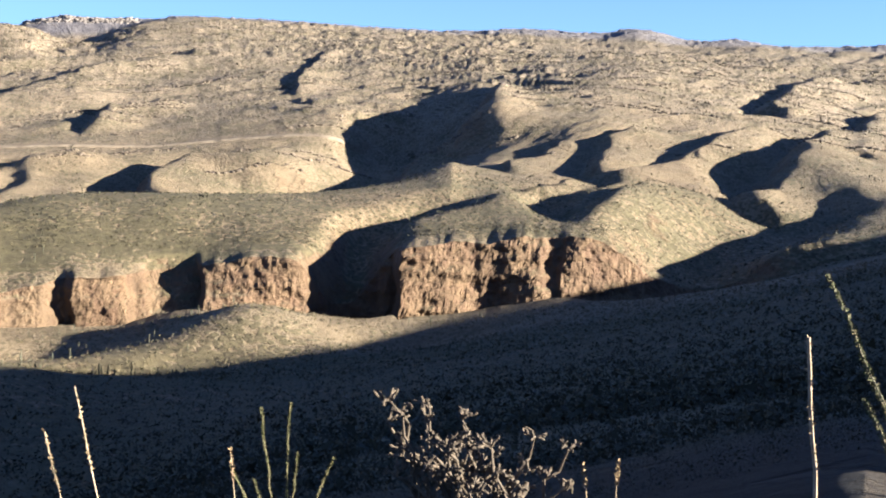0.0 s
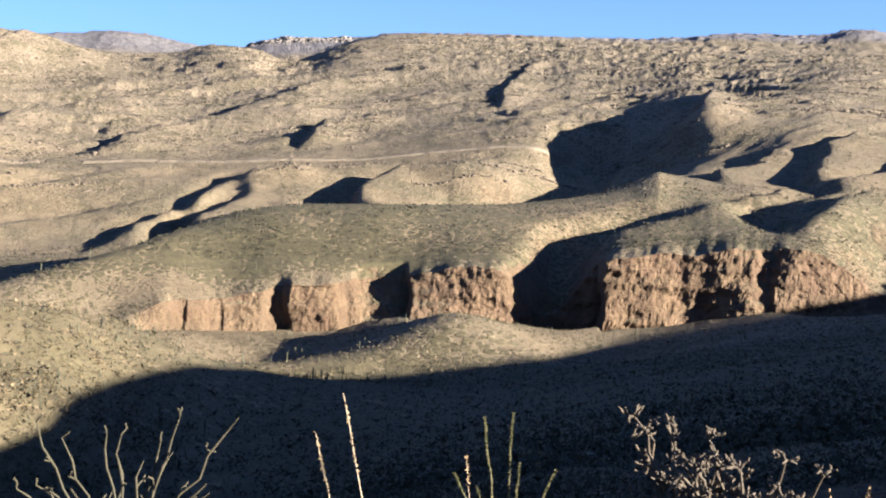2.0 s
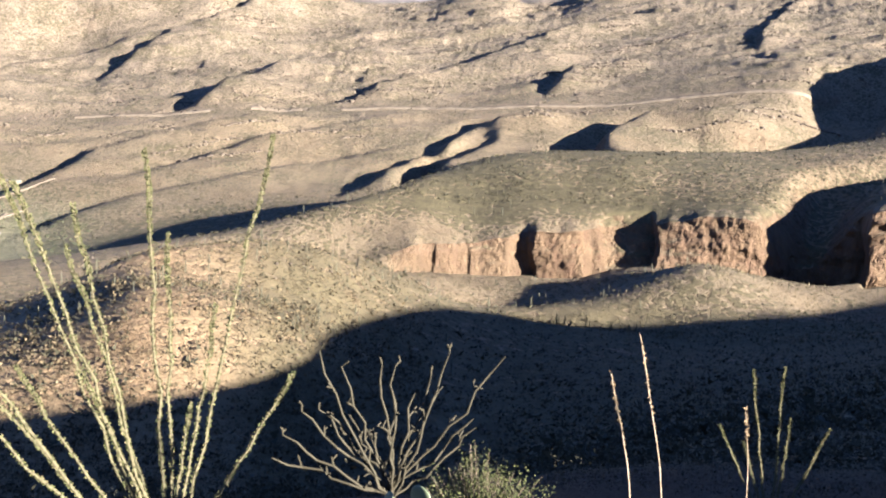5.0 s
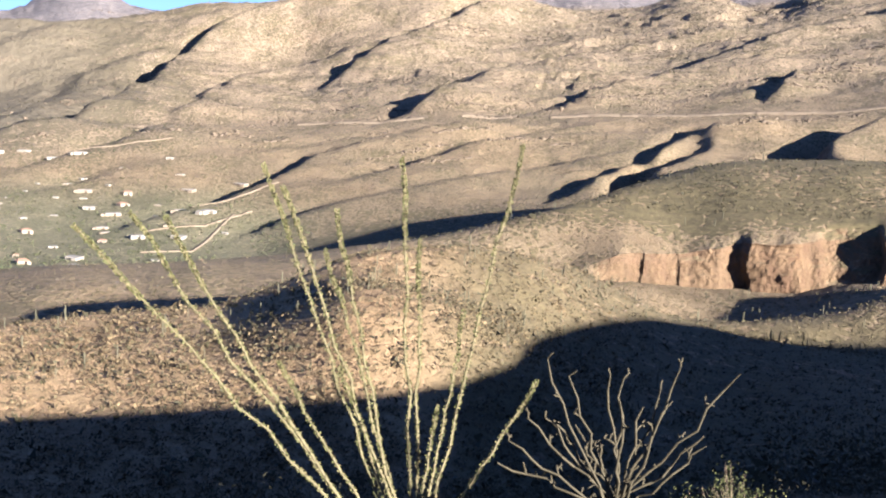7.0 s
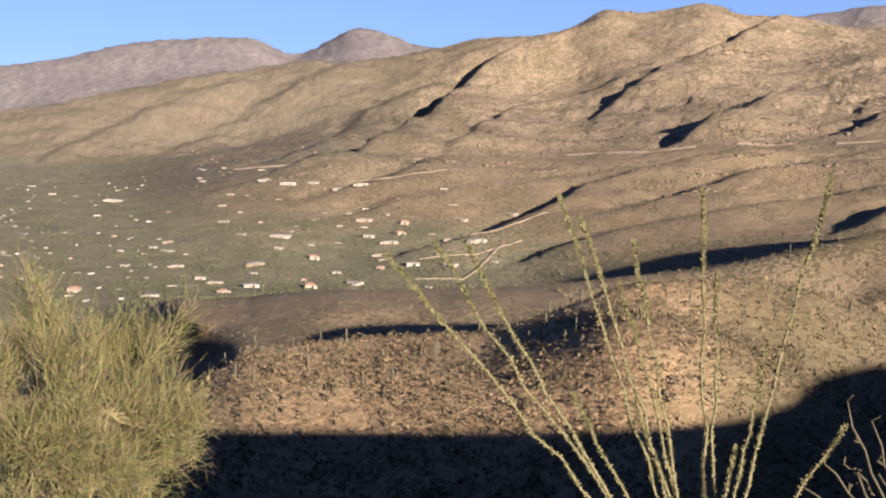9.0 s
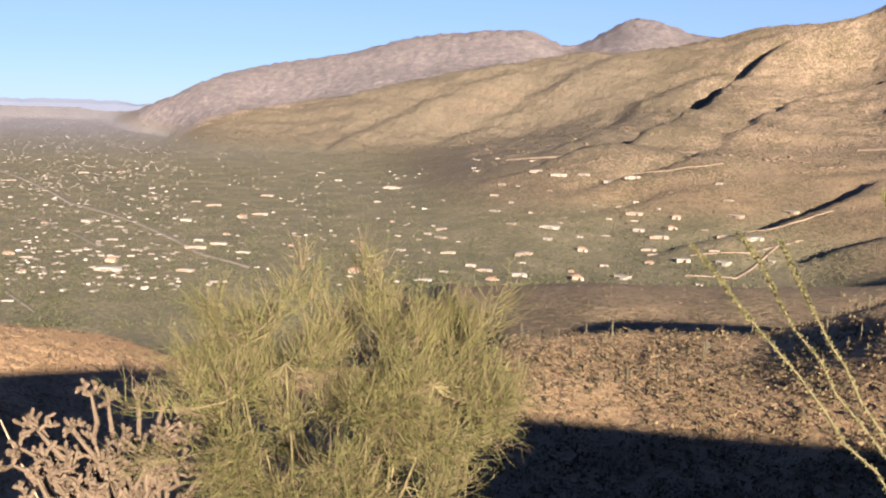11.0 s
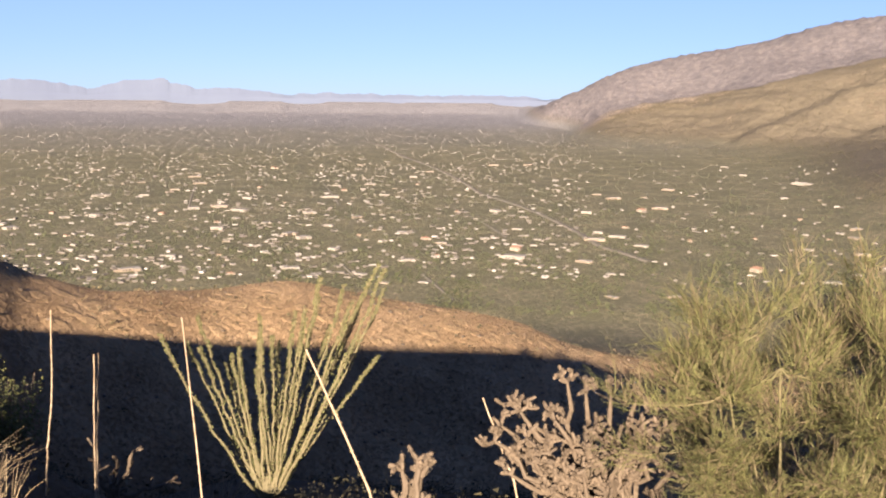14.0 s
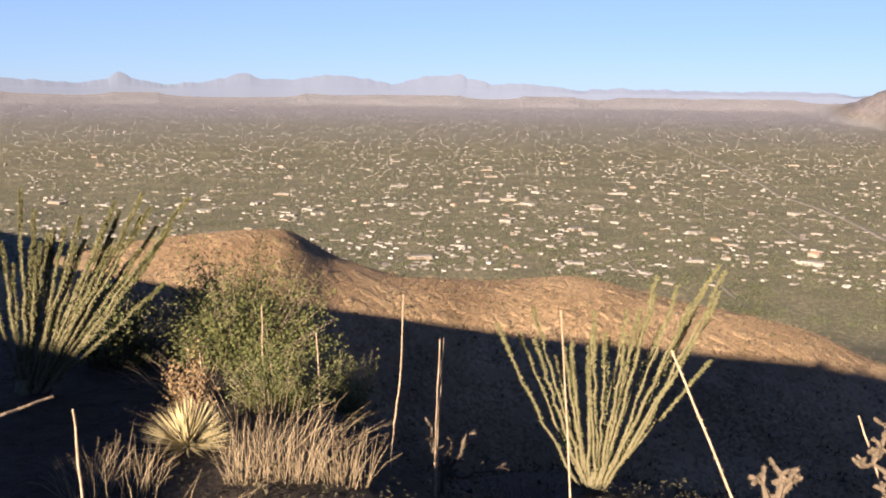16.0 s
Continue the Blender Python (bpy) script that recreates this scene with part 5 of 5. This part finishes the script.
def palo_verde(base, centre, half, label, seed, twigs):
    """A broomy shrub: limbs, wiry branches, and tufts of thin green twigs that point outwards and up."""
    rng = random.Random(seed)
    base = rest(base)
    ob = thing("palo_verde", base, label, "shrub")
    c, h = Vector(centre) - base, Vector(half)
    forks = []
    for i in range(11):
        a = i * 2.4 + rng.uniform(-0.3, 0.3)
        goal = c + Vector((h.x * 0.5 * math.cos(a), h.y * 0.5 * math.sin(a), h.z * rng.uniform(-0.35, 0.4)))
        pts = bent((0.04 * math.cos(a), 0.04 * math.sin(a), -0.05), goal, (goal.x * 0.08, goal.y * 0.08, -0.1), 9, rng, 0.022)
        limb = part("limb", Shape().tube(pts, [0.013 * (1 - 0.7 * j / 8) for j in range(9)], 7).get(), BARK, ob, smooth_faces=True)
        forks += [(p, limb) for p in pts[2:]]
    sprays = [Shape() for _ in range(6)]
    tufts_at = []
    while len(tufts_at) < 150:
        u = any_way(rng)
        if u.z < -0.75:
            continue
        reach = rng.uniform(0.72, 1.04) if len(tufts_at) % 3 else rng.uniform(0.35, 0.75)
        # two crests with a hollow between, and a few bays
        reach *= 0.86 + 0.17 * math.cos(2 * math.atan2(u.y, u.x) * 1.0 + 2.9) * abs(u.z) + 0.12 * math.sin(u.y * 6.5 + 1.0) * math.cos(u.z * 5 - u.x * 3)
        if math.sin(u.x * 6.1 + 0.6) * math.sin(u.y * 7.3 + u.z * 5.2 + 0.4) > 0.66:
            continue
        tufts_at.append((c + Vector((u.x * h.x, u.y * h.y, u.z * h.z * (0.95 if u.z > 0 else 0.85))) * reach, u))
    for i, (tip, u) in enumerate(tufts_at):
        root, limb = min(forks, key=lambda f: (f[0] - tip).length + 0.25 * max(f[0].z - tip.z + 0.1, 0))
        way = bent(root, tip, (0, 0, -0.05), 6, rng, 0.016)
        part("branch", Shape().tube(way, [0.0048, 0.0042, 0.0035, 0.0028, 0.0021, 0.0012], 4).get(), BARK, limb)
        axis = (Vector((u.x, u.y, u.z * 0.5)) * 0.7 + Vector((0, 0, 0.6)) + any_way(rng) * 0.4).normalized()
        s = sprays[int((math.atan2(u.y, u.x) / 6.2832 + 0.5) * 5.999)]
        for _ in range(twigs // 150):
            t = rng.uniform(0.2, 1.0) ** 0.7 * 5
            j = min(int(t), 4)
            p = way[j].lerp(way[j + 1], t - j) + any_way(rng) * 0.07 * rng.random()
            d = (axis + any_way(rng) * 0.95).normalized()
            length = rng.uniform(0.07, 0.2) * (0.75 if t < 3 else 1.0)
            m = p + d * length * 0.5 + any_way(rng) * 0.012
            q = m + (d + Vector((0, 0, 0.25)) + any_way(rng) * 0.25).normalized() * length * 0.55
            s.tube([p, m, q], [0.0015, 0.0011, 0.0004], 3, False)
            for _ in range(4):
                v = rng.uniform(0.2, 0.95)
                b = p.lerp(m, v * 2) if v < 0.5 else m.lerp(q, v * 2 - 1)
                s.spike(b, b + (d + any_way(rng) * 0.8).normalized() * length * rng.uniform(0.2, 0.45), 0.0011)
    for s in sprays:
        part("spray", s.get(), TWIG_GREEN, ob)
    return ob


def shrub(name, base, half, twigs, leaf_mat, leaf, label, seed, category="shrub"):
    """A low rounded bush: wiry stems and small leaves, ragged outline."""
    rng = random.Random(seed)
    base = rest(base)
    ob = thing(name, base, label, category)
    stems, leaves = Shape(), Shape()
    h = Vector(half)
    for i in range(twigs):
        u = any_way(rng)
        u.z = abs(u.z)
        lump = 0.75 + 0.3 * math.sin(u.x * 6 + seed) * math.cos(u.y * 5 + u.z * 3) + rng.uniform(-0.15, 0.2)
        tip = Vector((u.x * h.x, u.y * h.y, u.z * h.z * 1.0 + 0.06)) * lump
        foot = Vector((u.x * 0.08 * h.x, u.y * 0.08 * h.y, -0.03))
        pts = bent(foot, tip, (0, 0, -0.06 * h.z), 4, rng, 0.02 * h.z)
        if i % 5 == 0:
            stems.tube(pts, [0.006, 0.005, 0.003, 0.0015], 4)
        for _ in range(22):
            t = rng.uniform(0.35, 1.05)
            p = pts[1].lerp(pts[3], (t - 0.33) * 1.45) + any_way(rng) * 0.05 * h.z
            leaves.leaf(p, (any_way(rng) + Vector((0, 0, 0.5))).normalized(), leaf * rng.uniform(0.6, 1.4), rng)
    part("branchwork", stems.get(), TWIG, ob)
    part("foliage", leaves.get(), leaf_mat, ob)
    return ob


def stalk(points, r0, r1, label, seed, head=0.0, fat=0.0):
    """A dry flower stalk; head: share of its length that carries husks."""
    rng = random.Random(seed)
    pts = [Vector(p) for p in points]
    low = pts[0]
    g = rest(low)
    if g.z < low.z - 0.02:
        slope = (pts[0] - pts[1]) / max((pts[1] - pts[0]).z, 0.05)
        foot = low + slope * (low.z - g.z) * 0.5
        pts = [Vector((foot.x, foot.y, rest(foot).z - 0.03))] + pts
    base = pts[0].copy()
    ob = thing("flower_stalk", base, label, "dry stalk")
    smooth_pts = []
    for i in range(len(pts) - 1):
        for j in range(5):
            smooth_pts.append(pts[i].lerp(pts[i + 1], j / 5) - base + any_way(rng) * r0 * 0.5)
    smooth_pts.append(pts[-1] - base)
    n = len(smooth_pts)
    part("stem", Shape().tube(smooth_pts, [r0 + (r1 - r0) * i / (n - 1) for i in range(n)], 6).get(), STALK, ob)
    if head:
        s = Shape()
        for _ in range(int(260 * head) + 40):
            t = 1 - rng.random() * head
            i = min(int(t * (n - 1)), n - 2)
            p = smooth_pts[i].lerp(smooth_pts[i + 1], t * (n - 1) - i)
            d = (any_way(rng) + Vector((0, 0, 0.6))).normalized()
            s.leaf(p, d, fat * rng.uniform(0.5, 1.2), rng)
        part("seed_head", s.get(), SEED, ob, "shaggy dry seed husks")
    return ob


def grass_clump(base, spread, height, blades, label, seed, lean=(0, 0)):
    rng = random.Random(seed)
    base = rest(base)
    s = Shape()
    for _ in range(blades):
        a, q = rng.uniform(0, 6.283), math.sqrt(rng.random()) * spread
        foot = Vector((q * math.cos(a), q * math.sin(a), -0.02))
        g = rest(base + foot)
        foot.z = g.z - base.z - 0.02
        tip = foot + Vector((math.cos(a) * q * 0.6 + rng.gauss(lean[0], 0.07), math.sin(a) * q * 0.6 + rng.gauss(lean[1], 0.07), height * rng.uniform(0.5, 1.1)))
        mid = foot.lerp(tip, 0.55) + Vector((0, 0, 0.03))
        s.tube([foot, mid, tip], [0.0022, 0.0018, 0.0006], 3, False)
    ob = new("grass_clump", mesh_from("grass_clump", s.v, s.f, STRAW))
    ob.location = base
    return tagged(ob, label, "grass")


def yucca(base, radius, label, seed):
    rng = random.Random(seed)
    base = rest(base)
    ob = thing("yucca", base + Vector((0, 0, 0.02)), label, "succulent")
    me = mesh_from("leaf", *Shape().blade((0, 0, 0), (0, 0, 1), 0.03, Vector((1, 0, 0))).get(), AGAVE)
    for i in range(250):
        u = any_way(rng)
        u.z = abs(u.z) * 0.9 + 0.02
        leaf = new("leaf", me)
        leaf.parent = ob
        q = u.to_track_quat("Z", "Y")
        leaf.matrix_basis = Matrix.LocRotScale(u * 0.04, q, (radius * 1.1, radius, radius * rng.uniform(0.85, 1.1)))
    return ob


def prickly_pear(base, label, seed):
    rng = random.Random(seed)
    base = rest(base)
    ob = thing("prickly_pear", base, label, "cactus")
    for i in range(5):
        bm = bmesh.new()
        bmesh.ops.create_uvsphere(bm, u_segments=12, v_segments=8, radius=1)
        z = 0.03 + 0.1 * (i // 2)
        m = Matrix.Translation((rng.uniform(-0.12, 0.12), rng.uniform(-0.06, 0.06), z)) @ Euler((rng.uniform(-0.4, 0.4), rng.uniform(-0.5, 0.5), rng.uniform(0, 3))).to_matrix().to_4x4() @ Matrix.Diagonal((0.09, 0.022, 0.12, 1))
        bmesh.ops.transform(bm, matrix=m, verts=bm.verts)
        part("pad", bm, PAD, ob, smooth_faces=True)
    return ob


ocotillo((-4.86, 5.0, -1.5), [(-6.03, 3.13, 0.81), (-6.33, 3.74, 0.82), (-5.88, 3.68, 0.84), (-6.01, 4.61, 1.14), (-5.23, 4.54, 0.9), (-5.76, 5.0, 0.54), (-5.11, 5.04, 1.23), (-5.18, 5.37, 0.64), (-4.66, 5.86, 1.35),
         (-4.79, 5.41, 0.18), (-5.2, 4.57, -0.16), (-4.34, 5.7, -0.3), (-4.86, 5.24, -0.5), (-5.55, 4.36, 1.03), (-5.77, 4.57, -0.23)], 640, 0.012,
         "tall leafy ocotillo with spreading sunlit wands on the slope", 3)
ocotillo((-8.82, -2.34, -1.5), [(-8.49, -3.08, -0.2), (-8.92, -2.99, -0.37), (-8.55, -2.8, -0.32), (-9.07, -2.71, -0.58), (-8.69, -2.53, -0.35), (-8.61, -2.39, -0.5), (-9.13, -2.29, -0.41), (-8.64, -2.11, -0.24),
         (-9.25, -2.08, -0.24), (-8.76, -1.92, 0.06), (-9.37, -1.78, 0.02), (-8.57, -1.64, 0.05), (-9.18, -1.56, 0.09), (-8.88, -1.41, 0.24), (-9.38, -1.45, -0.01), (-8.47, -1.6, -0.2), (-9.28, -1.49, -0.56)], 460, 0.012,
         "fan-shaped ocotillo with dense yellow-green canes", 4, 14)
ocotillo((-8.06, -7.09, -1.04), [(-8.1, -7.04, 0.71), (-7.99, -7.17, 0.28), (-8.39, -6.65, 0.27), (-8.54, -6.44, 0.6), (-8.86, -5.92, 0.61), (-8.78, -6.07, 0.35), (-8.65, -6.28, 0.18), (-8.31, -6.77, 0.13),
         (-8.15, -6.98, 0.07), (-7.88, -7.3, 0.42), (-8.74, -6.12, -0.13), (-8.46, -6.55, -0.1), (-8.7, -6.3, 0.45), (-8.25, -6.9, 0.35)], 1150, 0.014, "leaning ocotillo with thick leafy canes", 6, 22)
ocotillo((-1.74, 12.64, -2.99), [(-2.11, 12.6, -1.46), (-1.74, 12.64, -1.38), (-1.16, 12.69, -2.07), (-2.45, 12.55, -2.21), (-2.16, 12.59, -2.38), (-1.62, 12.66, -2.02)], 900, 0.016, "small young ocotillo with a few green wands", 7)
ocotillo((3.5, 4.9, -0.6), [(2.17, 5.59, 1.21), (2.33, 5.53, 0.92), (2.4, 5.5, 0.54), (3.6, 5.4, 1.3), (4.0, 5.0, 1.0)], 360, 0.010, "ocotillo with thin arching green wands", 8)
palo_verde((-5.2, 0.6, 0), (-5.2, 0.64, 0.27), (0.86, 1.0, 0.8), "dense broomy palo verde shrub with yellow-green twigs", 12, 13500)
cholla((-5.78, -0.18, 0), [(-5.85, -0.69, -0.01), (-5.7, -0.61, 0.11), (-5.59, -0.58, 0.02), (-5.86, -0.37, 0.21), (-5.65, -0.31, 0.22), (-5.88, -0.15, 0.15), (-5.7, -0.06, 0.18), (-5.88, 0.04, 0.07), (-5.58, 0.03, 0.05), (-5.68, 0.22, -0.09), (-5.59, -0.55, -0.09), (-5.75, -0.66, -0.21), (-5.5, -0.32, 0.03), (-5.52, -0.18, 0.03), (-5.5, -0.06, -0.06), (-5.67, -0.45, 0.08), (-5.45, -0.34, -0.11)],
       0.0118, 0.06, 3, "bushy pale cholla cactus with knobbly spined joints", 21, None, 34, "cholla", (2, 3, 3, 3), 0.05, 14, 0.6)
cholla((0.38, 6.0, 0), [(-0.24, 6.0, 0.13), (-0.15, 5.92, 0.22), (0.01, 6.1, 0.2), (0.21, 6.0, 0.17), (0.39, 5.9, 0.04), (0.66, 6.06, 0.07), (0.85, 5.94, 0.03), (-0.17, 6.0, -0.2), (0.6, 5.9, -0.25), (0.1, 5.85, -0.1), (0.82, 5.94, -0.22)],
       0.0095, 0.06, 3, "half-dead sunlit cholla with twisted tan branches", 22, None, 14, "cholla", (2, 3, 3, 3), 0.1, 22)
cholla((-5.76, 10.05, 0), [(-6.56, 9.62, -1.26), (-5.92, 9.97, -1.4), (-5.78, 10.04, -1.42), (-5.21, 10.29, -1.22), (-4.61, 10.53, -1.23), (-6.72, 9.52, -1.99), (-6.55, 9.63, -1.97), (-6.43, 9.69, -2.03), (-6.9, 9.41, -2.28), (-7.0, 9.35, -2.56),
       (-5.99, 9.93, -2.19), (-5.56, 10.14, -1.73), (-5.27, 10.27, -1.63), (-4.89, 10.43, -2.11), (-6.17, 9.84, -2.14), (-5.4, 10.22, -1.51)], 0.0125, 0.13, 2, "open buckhorn cholla with long upright branches, bushy below", 23, CHOLLA_GREEN, 6, "buckhorn_cholla", (0, 1, 1, 1), 0.08, 3, 0.8)
cholla((-8.39, -3.47, 0), [(-8.37, -3.56, -1.05), (-8.44, -3.29, -1.1), (-8.5, -3.04, -1.36), (-8.41, -3.41, -1.15)], 0.013, 0.11, 1, "small young cholla with a few stubby arms", 24)
cholla((-6.07, -1.11, 0), [(-6.07, -1.18, -0.33), (-6.06, -1.04, -0.29), (-6.07, -1.1, -0.27)], 0.016, 0.07, 2, "small pale cholla with short joints", 25)
shrub("creosote_bush", (-2.63, 5.13, 0), (0.4, 0.34, 0.42), 1100, BUSH_DARK, 0.012, "small green bursage bush", 31)
prickly_pear((-2.98, 4.86, 0), "grey-green prickly pear with a few pads", 32)
shrub("creosote_bush", (-9.93, -6.05, 0), (0.95, 1.0, 1.15), 1500, BUSH_DARK, 0.026, "rounded dark green creosote bush, lit on top", 33)
shrub("creosote_bush", (-9.95, -4.9, 0), (0.36, 0.4, 0.7), 240, BUSH_LIGHT, 0.022, "light green feathery bush beside a darker one", 34)
shrub("bursage", (-8.28, -4.85, 0), (0.5, 0.52, 0.6), 420, BUSH_DARK, 0.02, "grey-green leafy undershrub beside dry grass", 35)
shrub("bursage", (-7.99, -5.44, 0), (0.26, 0.26, 0.42), 100, BUSH_BROWN, 0.026, "rusty brown dry brush clump", 36)
shrub("creosote_bush", (-9.3, -7.0, 0), (0.6, 0.6, 0.75), 200, BUSH_DARK, 0.034, "shaded dark bush at the foot of an ocotillo", 37)
yucca((-6.93, -4.87, 0), 0.3, "round sunlit clump of stiff straw-yellow yucca leaves", 41)
for i, (x, y, w, h, n) in enumerate(((-6.41, -4.15, 0.15, 0.38, 80), (-6.53, -3.9, 0.17, 0.38, 95), (-6.64, -3.6, 0.16, 0.36, 75), (-6.06, -4.75, 0.2, 0.34, 60), (-5.97, -4.95, 0.16, 0.32, 60))):
    grass_clump((x, y, 0), w, h, n, "tall straw-coloured dry grass clump", 50 + i, (0.02, 0.02))
stalk([(-1.66, 4.64, -0.11), (-1.77, 4.61, 0.35)], 0.006, 0.004, "thin pale dry flower stalk", 61, 0.4, 0.014)
stalk([(-1.51, 4.68, -0.1), (-1.65, 4.65, 0.55)], 0.006, 0.004, "tall dry flower stalk with a seed head", 62, 0.3, 0.015)
stalk([(1.66, 4.18, 0.35), (1.58, 4.21, 1.05)], 0.010, 0.008, "stout flower stalk with a long shaggy seed head", 63, 0.62, 0.02)
stalk([(-1.49, 7.86, -1.07), (-1.54, 7.85, -0.62)], 0.007, 0.004, "thin pale dry flower stalk", 64, 0.3, 0.025)
stalk([(1.31, 7.89, -0.91), (1.26, 7.9, -0.6)], 0.007, 0.004, "thin dry flower stalk low on the slope", 65, 0.3, 0.03)
stalk([(1.53, 7.85, -0.88), (1.53, 7.85, -0.55)], 0.007, 0.004, "thin dry flower stalk low on the slope", 66, 0.3, 0.03)
stalk([(-5.23, -2.0, -0.22), (-5.22, -2.07, 0.66)], 0.0055, 0.003, "straight thin pale dry stalk", 67)
stalk([(-5.68, -1.32, -0.28), (-5.87, -1.64, 0.36)], 0.0075, 0.005, "leaning pale dry stalk with thorny bumps", 68, 0.85, 0.012)
stalk([(-7.71, -3.65, -0.82), (-7.72, -3.61, -0.52), (-7.73, -3.59, 0.14)], 0.007, 0.004, "curved pale dry stalk", 69)
stalk([(-7.8, -3.36, -0.81), (-7.8, -3.34, -0.18)], 0.007, 0.004, "slender pale dry stalk, one of a pair", 70)
stalk([(-7.85, -3.36, -0.84), (-7.86, -3.33, -0.19)], 0.007, 0.004, "slender pale dry stalk, one of a pair", 71)
stalk([(-8.45, -4.52, -1.22), (-8.43, -4.56, -0.38)], 0.008, 0.004, "upright pale dry stalk above the brush", 72)
stalk([(-8.7, -5.17, -1.1), (-8.7, -5.17, -0.25)], 0.008, 0.004, "upright pale dry stalk in front of a bush", 73)
stalk([(-8.04, -5.35, -0.89), (-8.02, -5.38, -0.51)], 0.010, 0.006, "short pale dry stalk", 74)
stalk([(-4.3, -3.78, -0.04), (-4.29, -3.8, 0.34)], 0.007, 0.004, "thin pale dry stalk among grass", 75)
stalk([(-6.05, -0.6, -0.37), (-6.05, -0.77, 0.07)], 0.007, 0.004, "thin reddish dry stalk leaning", 76)
stalk([(-4.49, -4.34, 0.18), (-4.8, -4.28, 0.19)], 0.008, 0.006, "pale bent dry branch", 77)
grass_clump((-5.2, -4.2, 0), 0.5, 0.3, 60, "thin dry grass on the dark bank", 80)
grass_clump((-7.4, -4.5, 0), 0.6, 0.3, 120, "thin dry grass on the dark bank", 81)
grass_clump((-8.9, -5.8, 0), 0.6, 0.28, 90, "thin dry grass on the dark bank", 82)
grass_clump((-9.2, -3.0, 0), 0.5, 0.25, 70, "thin dry grass on the dark bank", 83)
